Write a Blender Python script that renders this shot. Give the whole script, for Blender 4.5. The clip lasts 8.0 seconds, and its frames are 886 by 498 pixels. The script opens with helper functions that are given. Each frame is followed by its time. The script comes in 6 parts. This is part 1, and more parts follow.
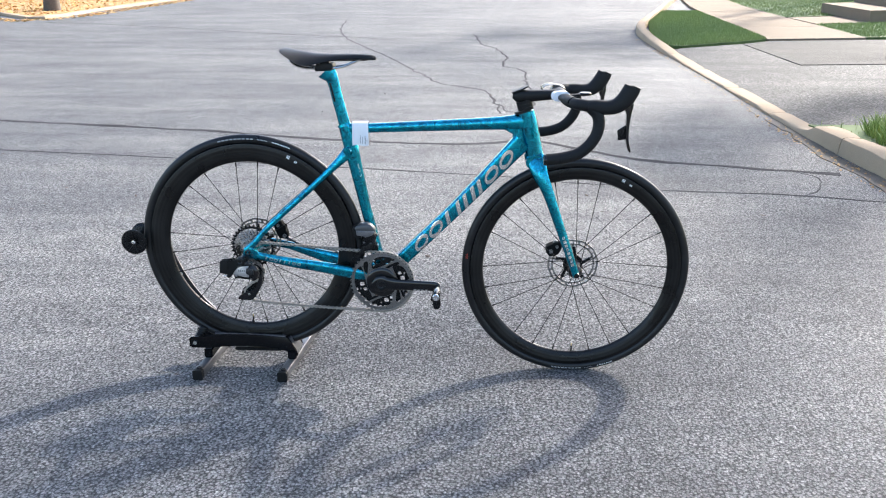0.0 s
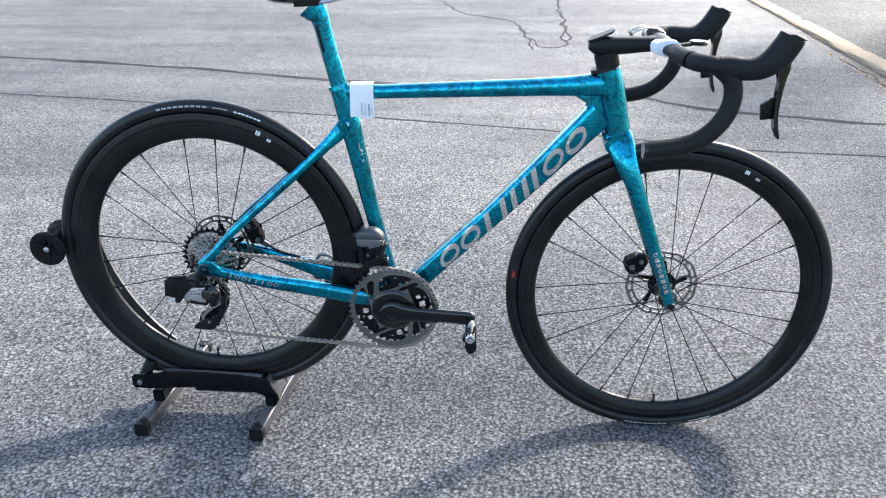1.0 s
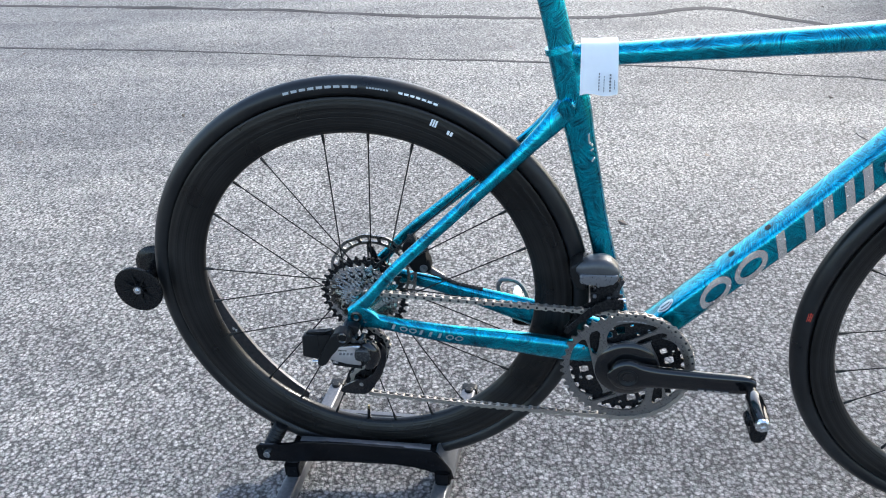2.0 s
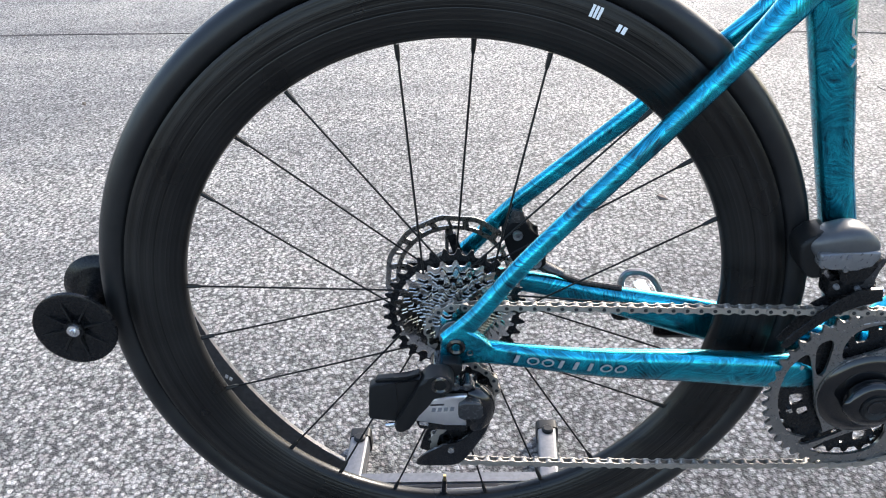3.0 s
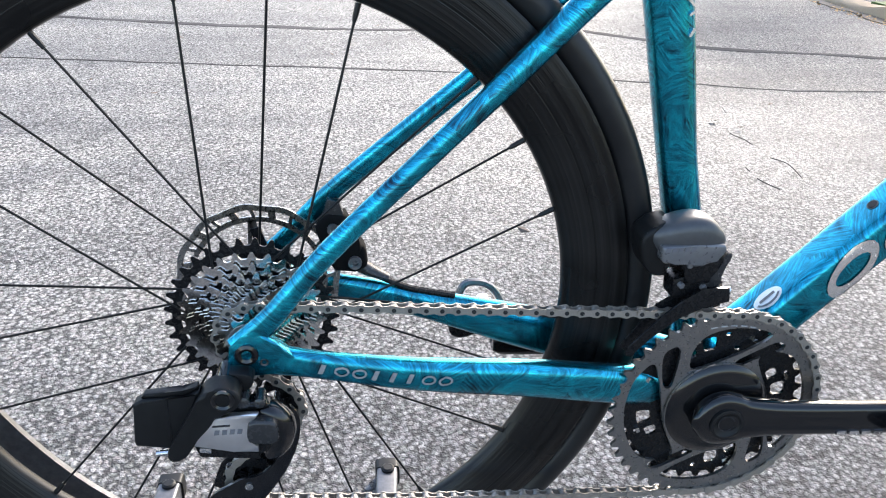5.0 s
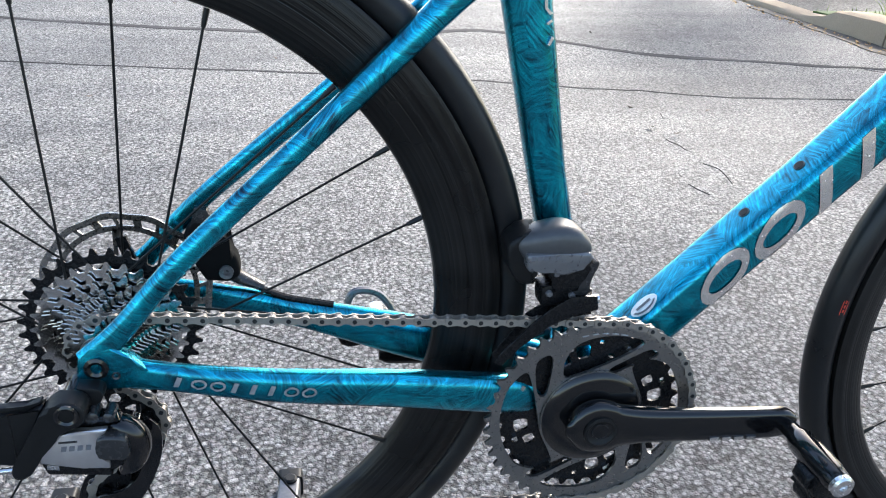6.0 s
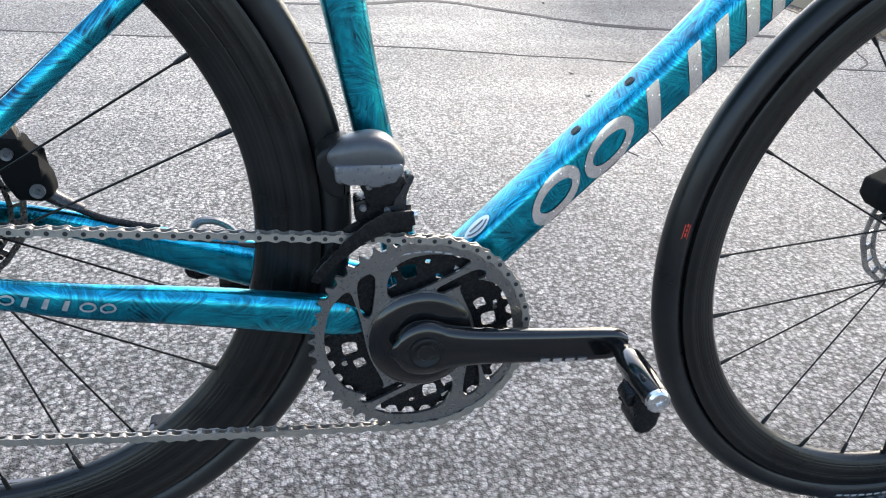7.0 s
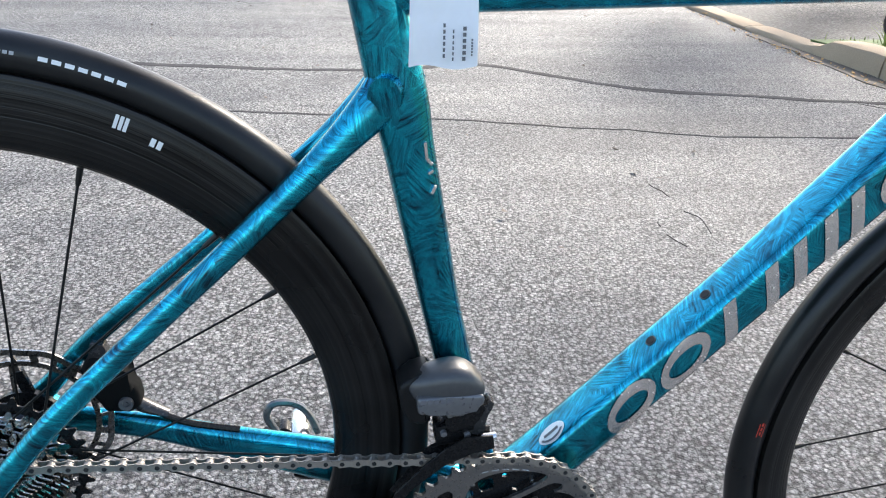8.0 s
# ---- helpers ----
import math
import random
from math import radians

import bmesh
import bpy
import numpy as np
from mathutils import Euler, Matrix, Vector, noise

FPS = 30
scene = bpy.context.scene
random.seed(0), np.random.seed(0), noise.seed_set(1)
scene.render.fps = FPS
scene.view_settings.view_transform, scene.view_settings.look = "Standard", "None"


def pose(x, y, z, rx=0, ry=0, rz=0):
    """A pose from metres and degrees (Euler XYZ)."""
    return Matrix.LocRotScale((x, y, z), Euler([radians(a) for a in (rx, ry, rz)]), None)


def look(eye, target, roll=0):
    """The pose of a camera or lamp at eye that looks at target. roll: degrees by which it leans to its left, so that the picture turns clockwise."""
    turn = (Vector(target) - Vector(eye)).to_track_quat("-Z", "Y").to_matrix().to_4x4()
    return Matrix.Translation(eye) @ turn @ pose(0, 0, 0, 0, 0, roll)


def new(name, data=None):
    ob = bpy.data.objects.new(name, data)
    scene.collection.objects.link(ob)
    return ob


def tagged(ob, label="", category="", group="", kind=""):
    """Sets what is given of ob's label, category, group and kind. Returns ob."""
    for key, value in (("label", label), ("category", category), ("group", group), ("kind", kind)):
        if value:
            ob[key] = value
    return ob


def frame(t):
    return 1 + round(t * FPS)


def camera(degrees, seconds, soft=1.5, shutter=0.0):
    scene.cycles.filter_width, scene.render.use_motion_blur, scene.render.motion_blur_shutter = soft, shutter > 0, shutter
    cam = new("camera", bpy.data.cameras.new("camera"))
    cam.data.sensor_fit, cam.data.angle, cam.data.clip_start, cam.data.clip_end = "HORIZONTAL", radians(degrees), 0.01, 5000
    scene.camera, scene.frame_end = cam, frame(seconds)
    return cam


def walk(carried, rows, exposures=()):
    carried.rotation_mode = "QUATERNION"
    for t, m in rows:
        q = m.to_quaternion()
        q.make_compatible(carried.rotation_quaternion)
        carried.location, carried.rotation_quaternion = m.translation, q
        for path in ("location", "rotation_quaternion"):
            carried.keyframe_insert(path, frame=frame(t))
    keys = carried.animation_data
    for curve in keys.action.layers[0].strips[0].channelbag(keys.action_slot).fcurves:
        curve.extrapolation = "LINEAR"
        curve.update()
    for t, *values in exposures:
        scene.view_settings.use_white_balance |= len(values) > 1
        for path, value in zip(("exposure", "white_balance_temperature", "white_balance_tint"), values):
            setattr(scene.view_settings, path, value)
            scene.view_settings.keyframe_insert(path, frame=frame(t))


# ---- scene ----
import collections

from mathutils import geometry

cam = camera(59.01, 8.0, 1.1)
PATH = [
    (0, (0.6855, -2.2346, 1.1633), (0.5933, -0.3460, 0.5116), -0.03),
    (0.5, (0.6960, -1.8582, 1.1336), (0.5969, 0.0008, 0.4027), 0.36),
    (1, (0.6055, -1.5180, 1.1034), (0.4763, 0.3034, 0.2876), 0.05),
    (1.5, (0.4555, -1.2547, 1.0855), (0.2712, 0.5215, 0.1850), -1.01),
    (2, (0.2913, -1.0009, 1.0337), (0.0021, 0.7247, 0.0647), -3.85),
    (2.2, (0.2200, -0.9112, 1.0164), (-0.0784, 0.8095, 0.0416), -4.65),
    (3.3, (-0.0261, -0.6085, 0.7423), (0.0027, 1.1344, -0.2383), -2.44),
    (3.5, (-0.0329, -0.6060, 0.7055), (0.0112, 1.1326, -0.2821), -1.87),
    (4, (-0.0236, -0.6145, 0.6552), (0.0746, 1.1275, -0.3225), -0.67),
    (4.5, (0.0315, -0.5915, 0.6624), (0.2151, 1.1789, -0.2497), 0.35),
    (4.7, (0.0502, -0.5825, 0.6948), (0.2679, 1.2023, -0.1810), 0.78),
    (5.8, (0.1330, -0.5767, 0.7344), (0.4559, 1.2101, -0.1041), 2.18),
    (6, (0.1523, -0.5828, 0.7219), (0.4963, 1.1984, -0.1202), 2.35),
    (6.5, (0.2205, -0.6008, 0.6972), (0.6037, 1.1603, -0.1699), 2.73),
    (7, (0.2836, -0.6164, 0.6698), (0.6758, 1.1380, -0.2065), 2.81),
    (7.5, (0.2946, -0.5975, 0.7289), (0.6594, 1.1726, -0.1277), 2.46),
    (8, (0.2520, -0.5520, 0.8146), (0.5645, 1.2485, 0.0017), 1.80),
]
walk(cam, [(t, look(eye, target, roll)) for t, eye, target, roll in PATH], [
    (0.0, 1.72, 6400, 10), (1.0, 1.82, 6300, 9), (2.0, 1.86, 6300, 8), (3.5, 2.05, 6750, 11), (4.0, 2.03, 6700, 11), (4.5, 2.11, 6700, 11),
    (6.0, 1.78, 6450, 9), (6.5, 1.87, 6550, 9), (7.0, 1.99, 6600, 9), (7.5, 1.97, 6650, 9), (8.0, 1.69, 6650, 9)])


# ---- light ----
SUN_EL, SUN_AZ = radians(34.4), math.atan2(0.90, 1.15)      # azimuth from +y towards +x
world = bpy.data.worlds.new("sky")
scene.world = world
world.use_nodes = True
sky = world.node_tree.nodes.new("ShaderNodeTexSky")
sky.sky_type, sky.sun_disc = "NISHITA", False
sky.sun_elevation, sky.sun_rotation = SUN_EL, SUN_AZ
sky.air_density, sky.dust_density = 1.0, 2.0
world.node_tree.links.new(sky.outputs[0], world.node_tree.nodes["Background"].inputs[0])
world.node_tree.nodes["Background"].inputs[1].default_value = 0.15
sun = new("sun", bpy.data.lights.new("sun", "SUN"))
sun.data.energy, sun.data.angle, sun.data.color = 3.9, radians(2.2), (1.0, 0.94, 0.86)
sun.matrix_world = look(Vector((math.sin(SUN_AZ) * math.cos(SUN_EL), math.cos(SUN_AZ) * math.cos(SUN_EL), math.sin(SUN_EL))) * 30, (0, 0, 0))

# ---- materials ----


def material(name):
    m = bpy.data.materials.new(name)
    m.use_nodes = True
    nt = m.node_tree
    return m, nt, nt.nodes["Principled BSDF"]


def node(nt, kind, **values):
    n = nt.nodes.new(kind)
    for key, value in values.items():
        n.inputs[key.replace("_", " ")].default_value = value
    return n


def coords(nt, scale=(1, 1, 1), turn=(0, 0, 0), space="Object", at=(0, 0, 0)):
    tc = nt.nodes.new("ShaderNodeTexCoord")
    mp = nt.nodes.new("ShaderNodeMapping")
    mp.inputs["Scale"].default_value, mp.inputs["Rotation"].default_value = scale, turn
    mp.inputs["Location"].default_value = at
    nt.links.new(tc.outputs[space], mp.inputs[0])
    return mp.outputs[0]


def ramp(nt, fac, *stops):
    r = nt.nodes.new("ShaderNodeValToRGB")
    e = r.color_ramp.elements
    while len(e) < len(stops):
        e.new(0.5)
    for el, (p, c) in zip(e, stops):
        el.position, el.color = p, (*c, 1) if len(c) == 3 else c
    nt.links.new(fac, r.inputs[0])
    return r.outputs[0]


def mix(nt, fac, a, b, kind="MIX"):
    m = nt.nodes.new("ShaderNodeMix")
    m.data_type, m.blend_type = "RGBA", kind
    for socket, value in ((m.inputs[0], fac), (m.inputs[6], a), (m.inputs[7], b)):
        if isinstance(value, (int, float)):
            socket.default_value = value
        elif isinstance(value, tuple):
            socket.default_value = (*value, 1)
        else:
            nt.links.new(value, socket)
    return m.outputs[2]


def bump(nt, height, bsdf, strength=0.3, distance=0.001):
    b = nt.nodes.new("ShaderNodeBump")
    b.inputs["Strength"].default_value, b.inputs["Distance"].default_value = strength, distance
    nt.links.new(height, b.inputs["Height"])
    nt.links.new(b.outputs[0], bsdf.inputs["Normal"])


def noise_tex(nt, vec, scale, detail=4.0, rough=0.6, distort=0.0):
    n = node(nt, "ShaderNodeTexNoise", Scale=scale, Detail=detail, Roughness=rough, Distortion=distort)
    nt.links.new(vec, n.inputs["Vector"])
    return n.outputs[0]


def plain(name, colour, rough=0.5, metal=0.0, wear=0.12, grain=60.0, coat=0.0, relief=0.0):
    """A surface of one colour with grain at two sizes in its shade and gloss."""
    m, nt, b = material(name)
    vec = coords(nt)
    big, fine = noise_tex(nt, vec, grain * 0.15, 3), noise_tex(nt, vec, grain * 4, 3)
    both = mix(nt, 0.5, big, fine)
    lo = tuple(c * (1 - wear) for c in colour)
    hi = tuple(min(1.0, c * (1 + wear)) for c in colour)
    nt.links.new(ramp(nt, both, (0.35, lo), (0.65, hi)), b.inputs["Base Color"])
    r = ramp(nt, fine, (0.3, (max(0.02, rough * 0.85),) * 3), (0.7, (min(1, rough * 1.15),) * 3))
    nt.links.new(r, b.inputs["Roughness"])
    b.inputs["Metallic"].default_value = metal
    b.inputs["Specular IOR Level"].default_value = 0.5 if max(colour) > 0.02 else 0.22
    b.inputs["Coat Weight"].default_value, b.inputs["Coat Roughness"].default_value = coat, 0.08
    if relief:
        bump(nt, fine, b, 0.4, relief)
    return m


def frame_paint():
    """Teal metallic paint with dark feathered strokes under a clear coat."""
    m, nt, b = material("teal_frame_paint")
    vec = coords(nt)
    cells = node(nt, "ShaderNodeTexVoronoi", Scale=34.0, Randomness=1.0)
    warp = node(nt, "ShaderNodeTexNoise", Scale=26.0, Detail=2.0)
    nt.links.new(vec, warp.inputs["Vector"])
    shifted = nt.nodes.new("ShaderNodeVectorMath")
    shifted.operation = "MULTIPLY_ADD"
    nt.links.new(warp.outputs["Color"], shifted.inputs[0])
    shifted.inputs[1].default_value = (0.006, 0.006, 0.006)
    nt.links.new(vec, shifted.inputs[2])
    nt.links.new(shifted.outputs[0], cells.inputs["Vector"])
    # each cell of the pattern has strokes that run its own way
    turn = nt.nodes.new("ShaderNodeVectorRotate")
    turn.rotation_type = "EULER_XYZ"
    nt.links.new(shifted.outputs[0], turn.inputs["Vector"])
    spread = nt.nodes.new("ShaderNodeVectorMath")
    spread.operation = "MULTIPLY"
    nt.links.new(cells.outputs["Color"], spread.inputs[0])
    spread.inputs[1].default_value = (6.28, 6.28, 6.28)
    nt.links.new(spread.outputs[0], turn.inputs["Rotation"])
    streak = nt.nodes.new("ShaderNodeMapping")
    streak.inputs["Scale"].default_value = (720, 44, 44)
    nt.links.new(turn.outputs[0], streak.inputs[0])
    fine = noise_tex(nt, streak.outputs[0], 1.0, 3, 0.55)
    large = noise_tex(nt, vec, 30.0, 3, 0.65, 1.2)
    both = mix(nt, 0.42, fine, large)
    nt.links.new(ramp(nt, both, (0.335, (0.0, 0.016, 0.036)), (0.42, (0.0, 0.150, 0.225)), (0.54, (0.0, 0.300, 0.415)), (0.70, (0.0, 0.58, 0.75))), b.inputs["Base Color"])
    b.inputs["Metallic"].default_value, b.inputs["Roughness"].default_value = 0.94, 0.25
    b.inputs["Coat Weight"].default_value, b.inputs["Coat Roughness"].default_value = 0.45, 0.10
    return m


def carbon_rim(name, centre):
    """Black carbon laid round the wheel in fine rings, satin lacquer."""
    m, nt, b = material(name)
    vec = coords(nt, at=(-centre[0], 0, -centre[1]))
    sep = nt.nodes.new("ShaderNodeSeparateXYZ")
    nt.links.new(vec, sep.inputs[0])
    flat = nt.nodes.new("ShaderNodeCombineXYZ")
    nt.links.new(sep.outputs[0], flat.inputs[0])
    nt.links.new(sep.outputs[2], flat.inputs[1])
    length = nt.nodes.new("ShaderNodeVectorMath")
    length.operation = "LENGTH"
    nt.links.new(flat.outputs[0], length.inputs[0])
    ring = nt.nodes.new("ShaderNodeCombineXYZ")
    nt.links.new(length.outputs["Value"], ring.inputs[0])
    fine = noise_tex(nt, ring.outputs[0], 190.0, 3, 0.75)
    large = noise_tex(nt, vec, 9.0, 3)
    both = mix(nt, 0.35, fine, large)
    nt.links.new(ramp(nt, both, (0.40, (0.0012, 0.0012, 0.0012)), (0.64, (0.016, 0.015, 0.014))), b.inputs["Base Color"])
    nt.links.new(ramp(nt, large, (0.3, (0.24,) * 3), (0.7, (0.36,) * 3)), b.inputs["Roughness"])
    b.inputs["Specular IOR Level"].default_value = 0.30
    bump(nt, fine, b, 0.9, 0.0014)
    return m


def tyre_rubber():
    m, nt, b = material("tyre_rubber")
    vec = coords(nt)
    fine, big = noise_tex(nt, vec, 900.0, 2), noise_tex(nt, vec, 20.0, 4)
    nt.links.new(ramp(nt, big, (0.3, (0.007, 0.007, 0.0075)), (0.7, (0.015, 0.015, 0.015))), b.inputs["Base Color"])
    nt.links.new(ramp(nt, big, (0.3, (0.27,) * 3), (0.7, (0.40,) * 3)), b.inputs["Roughness"])
    b.inputs["Specular IOR Level"].default_value = 0.32
    bump(nt, fine, b, 0.3, 0.0004)
    return m


def asphalt(name, tone=1.0, stone=150.0, sheen=0.30):
    """Worn asphalt: pale and dark stones in grey binder, with stains."""
    m, nt, b = material(name)
    vec = coords(nt)
    wob = node(nt, "ShaderNodeTexNoise", Scale=stone * 0.7, Detail=2.0)
    nt.links.new(vec, wob.inputs["Vector"])
    warped = nt.nodes.new("ShaderNodeVectorMath")
    warped.operation = "MULTIPLY_ADD"
    nt.links.new(wob.outputs["Color"], warped.inputs[0])
    warped.inputs[1].default_value = (0.9 / stone,) * 3
    nt.links.new(vec, warped.inputs[2])
    vor = node(nt, "ShaderNodeTexVoronoi", Scale=stone, Randomness=1.0)
    nt.links.new(warped.outputs[0], vor.inputs["Vector"])
    vor2 = node(nt, "ShaderNodeTexVoronoi", Scale=stone * 2.3, Randomness=1.0)
    nt.links.new(warped.outputs[0], vor2.inputs["Vector"])
    stones = ramp(nt, vor.outputs["Color"], (0.10, (0.056 * tone, 0.056 * tone, 0.059 * tone)), (0.36, (0.100 * tone, 0.108 * tone, 0.104 * tone)), (0.55, (0.140 * tone, 0.126 * tone, 0.132 * tone)), (0.74, (0.178 * tone, 0.180 * tone, 0.186 * tone)), (0.93, (0.29 * tone, 0.283 * tone, 0.276 * tone)))
    grit = ramp(nt, vor2.outputs["Color"], (0.2, (0.038 * tone,) * 3), (0.6, (0.115 * tone,) * 3), (0.95, (0.28 * tone,) * 3))
    body = mix(nt, 0.42, stones, grit)
    gap = ramp(nt, vor.outputs["Distance"], (0.36, (1.18, 1.18, 1.17)), (0.70, (0.26, 0.26, 0.27)))
    body = mix(nt, 1.0, body, gap, "MULTIPLY")
    stain = noise_tex(nt, vec, 0.8, 6, 0.62)
    body = mix(nt, 1.0, body, ramp(nt, stain, (0.3, (0.78, 0.78, 0.80)), (0.7, (1.15, 1.14, 1.12))), "MULTIPLY")
    # long worn tracks along the traffic's way, and blotches of old spills
    track = noise_tex(nt, coords(nt, (0.45, 2.6, 1.0), (0, 0, 0.12)), 1.0, 5, 0.6, 0.6)
    body = mix(nt, 1.0, body, ramp(nt, track, (0.36, (0.78, 0.78, 0.79)), (0.50, (1.0, 1.0, 1.0)), (0.64, (1.18, 1.17, 1.14))), "MULTIPLY")
    spill = noise_tex(nt, vec, 5.5, 4, 0.7)
    body = mix(nt, 1.0, body, ramp(nt, spill, (0.30, (0.72, 0.72, 0.73)), (0.43, (0.98, 0.98, 0.98)), (0.70, (1.10, 1.10, 1.08))), "MULTIPLY")
    nt.links.new(body, b.inputs["Base Color"])
    b.inputs["Roughness"].default_value, b.inputs["Specular IOR Level"].default_value = 0.72, sheen
    h = mix(nt, 0.5, vor.outputs["Distance"], vor2.outputs["Distance"])
    inv = nt.nodes.new("ShaderNodeInvert")
    nt.links.new(h, inv.inputs[1])
    bump(nt, inv.outputs[0], b, 0.62, 0.005)
    return m


def concrete(name, colour, wear=0.25):
    m, nt, b = material(name)
    vec = coords(nt)
    big, fine = noise_tex(nt, vec, 1.6, 6, 0.65), noise_tex(nt, vec, 130.0, 3, 0.7)
    both = mix(nt, 0.45, big, fine)
    lo, hi = tuple(c * (1 - wear) for c in colour), tuple(c * (1 + wear * 0.5) for c in colour)
    nt.links.new(ramp(nt, both, (0.3, lo), (0.68, hi)), b.inputs["Base Color"])
    b.inputs["Roughness"].default_value, b.inputs["Specular IOR Level"].default_value = 0.9, 0.15
    bump(nt, fine, b, 0.5, 0.003)
    return m


def leafy(name, a, b_, c):
    """Blades or leaves: each island has a shade of its own."""
    m, nt, b = material(name)
    geo = nt.nodes.new("ShaderNodeNewGeometry")
    nt.links.new(ramp(nt, geo.outputs["Random Per Island"], (0.0, a), (0.5, b_), (1.0, c)), b.inputs["Base Color"])
    b.inputs["Roughness"].default_value = 0.55
    b.inputs["Subsurface Weight"].default_value = 0.0
    return m


PAINT = frame_paint()
RIM_REAR, RIM_FRONT, RUBBER = carbon_rim("carbon_rim_rear", (0.0, 0.397)), carbon_rim("carbon_rim_front", (0.9735, 0.3365)), tyre_rubber()
ROAD, DRIVE = asphalt("road_asphalt", 1.20, 128.0, 0.20), asphalt("driveway_asphalt", 0.72, 55.0, 0.08)
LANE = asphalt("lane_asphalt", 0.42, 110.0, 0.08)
TAR = plain("crack_filler", (0.040, 0.039, 0.041), 0.9, wear=0.5, grain=25)
TAR.node_tree.nodes["Principled BSDF"].inputs["Specular IOR Level"].default_value = 0.08
KERB, WALK = concrete("kerb_concrete", (0.40, 0.30, 0.205)), concrete("pavement_concrete", (0.21, 0.162, 0.116), 0.15)
GUTTER = plain("gutter_dirt", (0.105, 0.085, 0.065), 0.95, wear=0.6, grain=30, relief=0.002)
GRASS_SOIL = plain("lawn_soil", (0.060, 0.095, 0.022), 0.9, wear=0.5, grain=20)
GRASS = leafy("grass_blade", (0.13, 0.18, 0.045), (0.19, 0.25, 0.07), (0.28, 0.33, 0.12))
TUFT = leafy("tuft_blade", (0.10, 0.16, 0.02), (0.20, 0.28, 0.05), (0.34, 0.36, 0.10))
LITTER = leafy("fallen_leaf", (0.30, 0.13, 0.03), (0.48, 0.26, 0.06), (0.62, 0.42, 0.14))
LITTER_SOIL = plain("litter_soil", (0.36, 0.21, 0.08), 0.9, wear=0.45, grain=12)
LEAF = leafy("tree_leaf", (0.03, 0.07, 0.01), (0.06, 0.11, 0.02), (0.10, 0.15, 0.03))
BARK = plain("bark", (0.10, 0.08, 0.065), 0.9, wear=0.4, grain=12, relief=0.01)
BLACK = plain("black_composite", (0.007, 0.007, 0.0075), 0.27, wear=0.25)
CASTING = plain("black_casting", (0.007, 0.007, 0.007), 0.9, wear=0.3)
CASTING.node_tree.nodes["Principled BSDF"].inputs["Specular IOR Level"].default_value = 0.10
TAPE = plain("bar_tape", (0.011, 0.011, 0.0115), 0.62, wear=0.25, grain=90, relief=0.0006)
HOOD = plain("hood_rubber", (0.010, 0.010, 0.0105), 0.55, wear=0.2, grain=160, relief=0.0005)
MATT = plain("matt_black", (0.008, 0.008, 0.0082), 0.46, wear=0.25)
SATIN = plain("satin_grey_cover", (0.070, 0.070, 0.072), 0.36, metal=0.3)
PLATE = plain("bright_satin_plate", (0.68, 0.68, 0.69), 0.34, metal=1.0, wear=0.06, grain=40)
SHELL = plain("dark_satin_cover", (0.034, 0.034, 0.035), 0.26, metal=0.3)
GLOSS = plain("gloss_black", (0.005, 0.005, 0.0055), 0.14, wear=0.2, coat=0.6)
GREY = plain("dark_grey_satin", (0.16, 0.16, 0.165), 0.30, metal=0.5)
SILVER = plain("brushed_silver", (0.72, 0.72, 0.72), 0.24, metal=1.0, grain=120)
STEEL = plain("steel", (0.62, 0.61, 0.58), 0.24, metal=1.0, grain=120)
COG = plain("cog_steel", (0.58, 0.565, 0.54), 0.17, metal=1.0, wear=0.22, grain=120)
CHAIN = plain("chain_nickel", (0.34, 0.315, 0.285), 0.58, metal=1.0, wear=0.2, grain=200)
ROTOR = plain("rotor_steel", (0.34, 0.335, 0.325), 0.28, metal=1.0, wear=0.15, grain=120)
RING = plain("anodised_ring", (0.25, 0.248, 0.243), 0.30, metal=0.95, wear=0.05, grain=90)
SPOKE = plain("spoke_black", (0.016, 0.016, 0.016), 0.35, metal=0.4)
LETTER = plain("pale_silver_decal", (0.80, 0.76, 0.71), 0.24, metal=0.9, wear=0.1)
DULL = plain("dull_silver_decal", (0.30, 0.31, 0.32), 0.38, metal=0.5, wear=0.3)
FADED = plain("faded_print", (0.34, 0.34, 0.34), 0.5, wear=0.1)
WHITE = plain("white_print", (0.75, 0.75, 0.74), 0.5, wear=0.05)
PAPER = plain("white_paper", (0.82, 0.82, 0.84), 0.6, wear=0.03, grain=30)
FOAM = plain("white_foam", (0.80, 0.81, 0.84), 0.5, wear=0.06, grain=40, relief=0.0015)
INK = plain("grey_ink", (0.12, 0.12, 0.13), 0.6)
RED = plain("red_print", (0.55, 0.05, 0.03), 0.5)
GREEN = plain("green_chainset_trim", (0.03, 0.26, 0.20), 0.3)
FOOT = plain("stand_steel_grey", (0.11, 0.11, 0.115), 0.34, metal=0.4, wear=0.3, grain=40)
STAND = plain("stand_black", (0.004, 0.004, 0.0045), 0.24, wear=0.3, grain=40)
BRASS = plain("valve_brass", (0.50, 0.38, 0.18), 0.3, metal=1.0)

# ---- mesh helpers ----


def finish(name, bm, mat, angle=38.0):
    bmesh.ops.remove_doubles(bm, verts=bm.verts, dist=1e-6)
    bmesh.ops.recalc_face_normals(bm, faces=bm.faces)
    me = bpy.data.meshes.new(name)
    bm.to_mesh(me)
    bm.free()
    for p in me.polygons:
        p.use_smooth = True
    me.set_sharp_from_angle(angle=radians(angle))
    me.materials.append(mat)
    return me


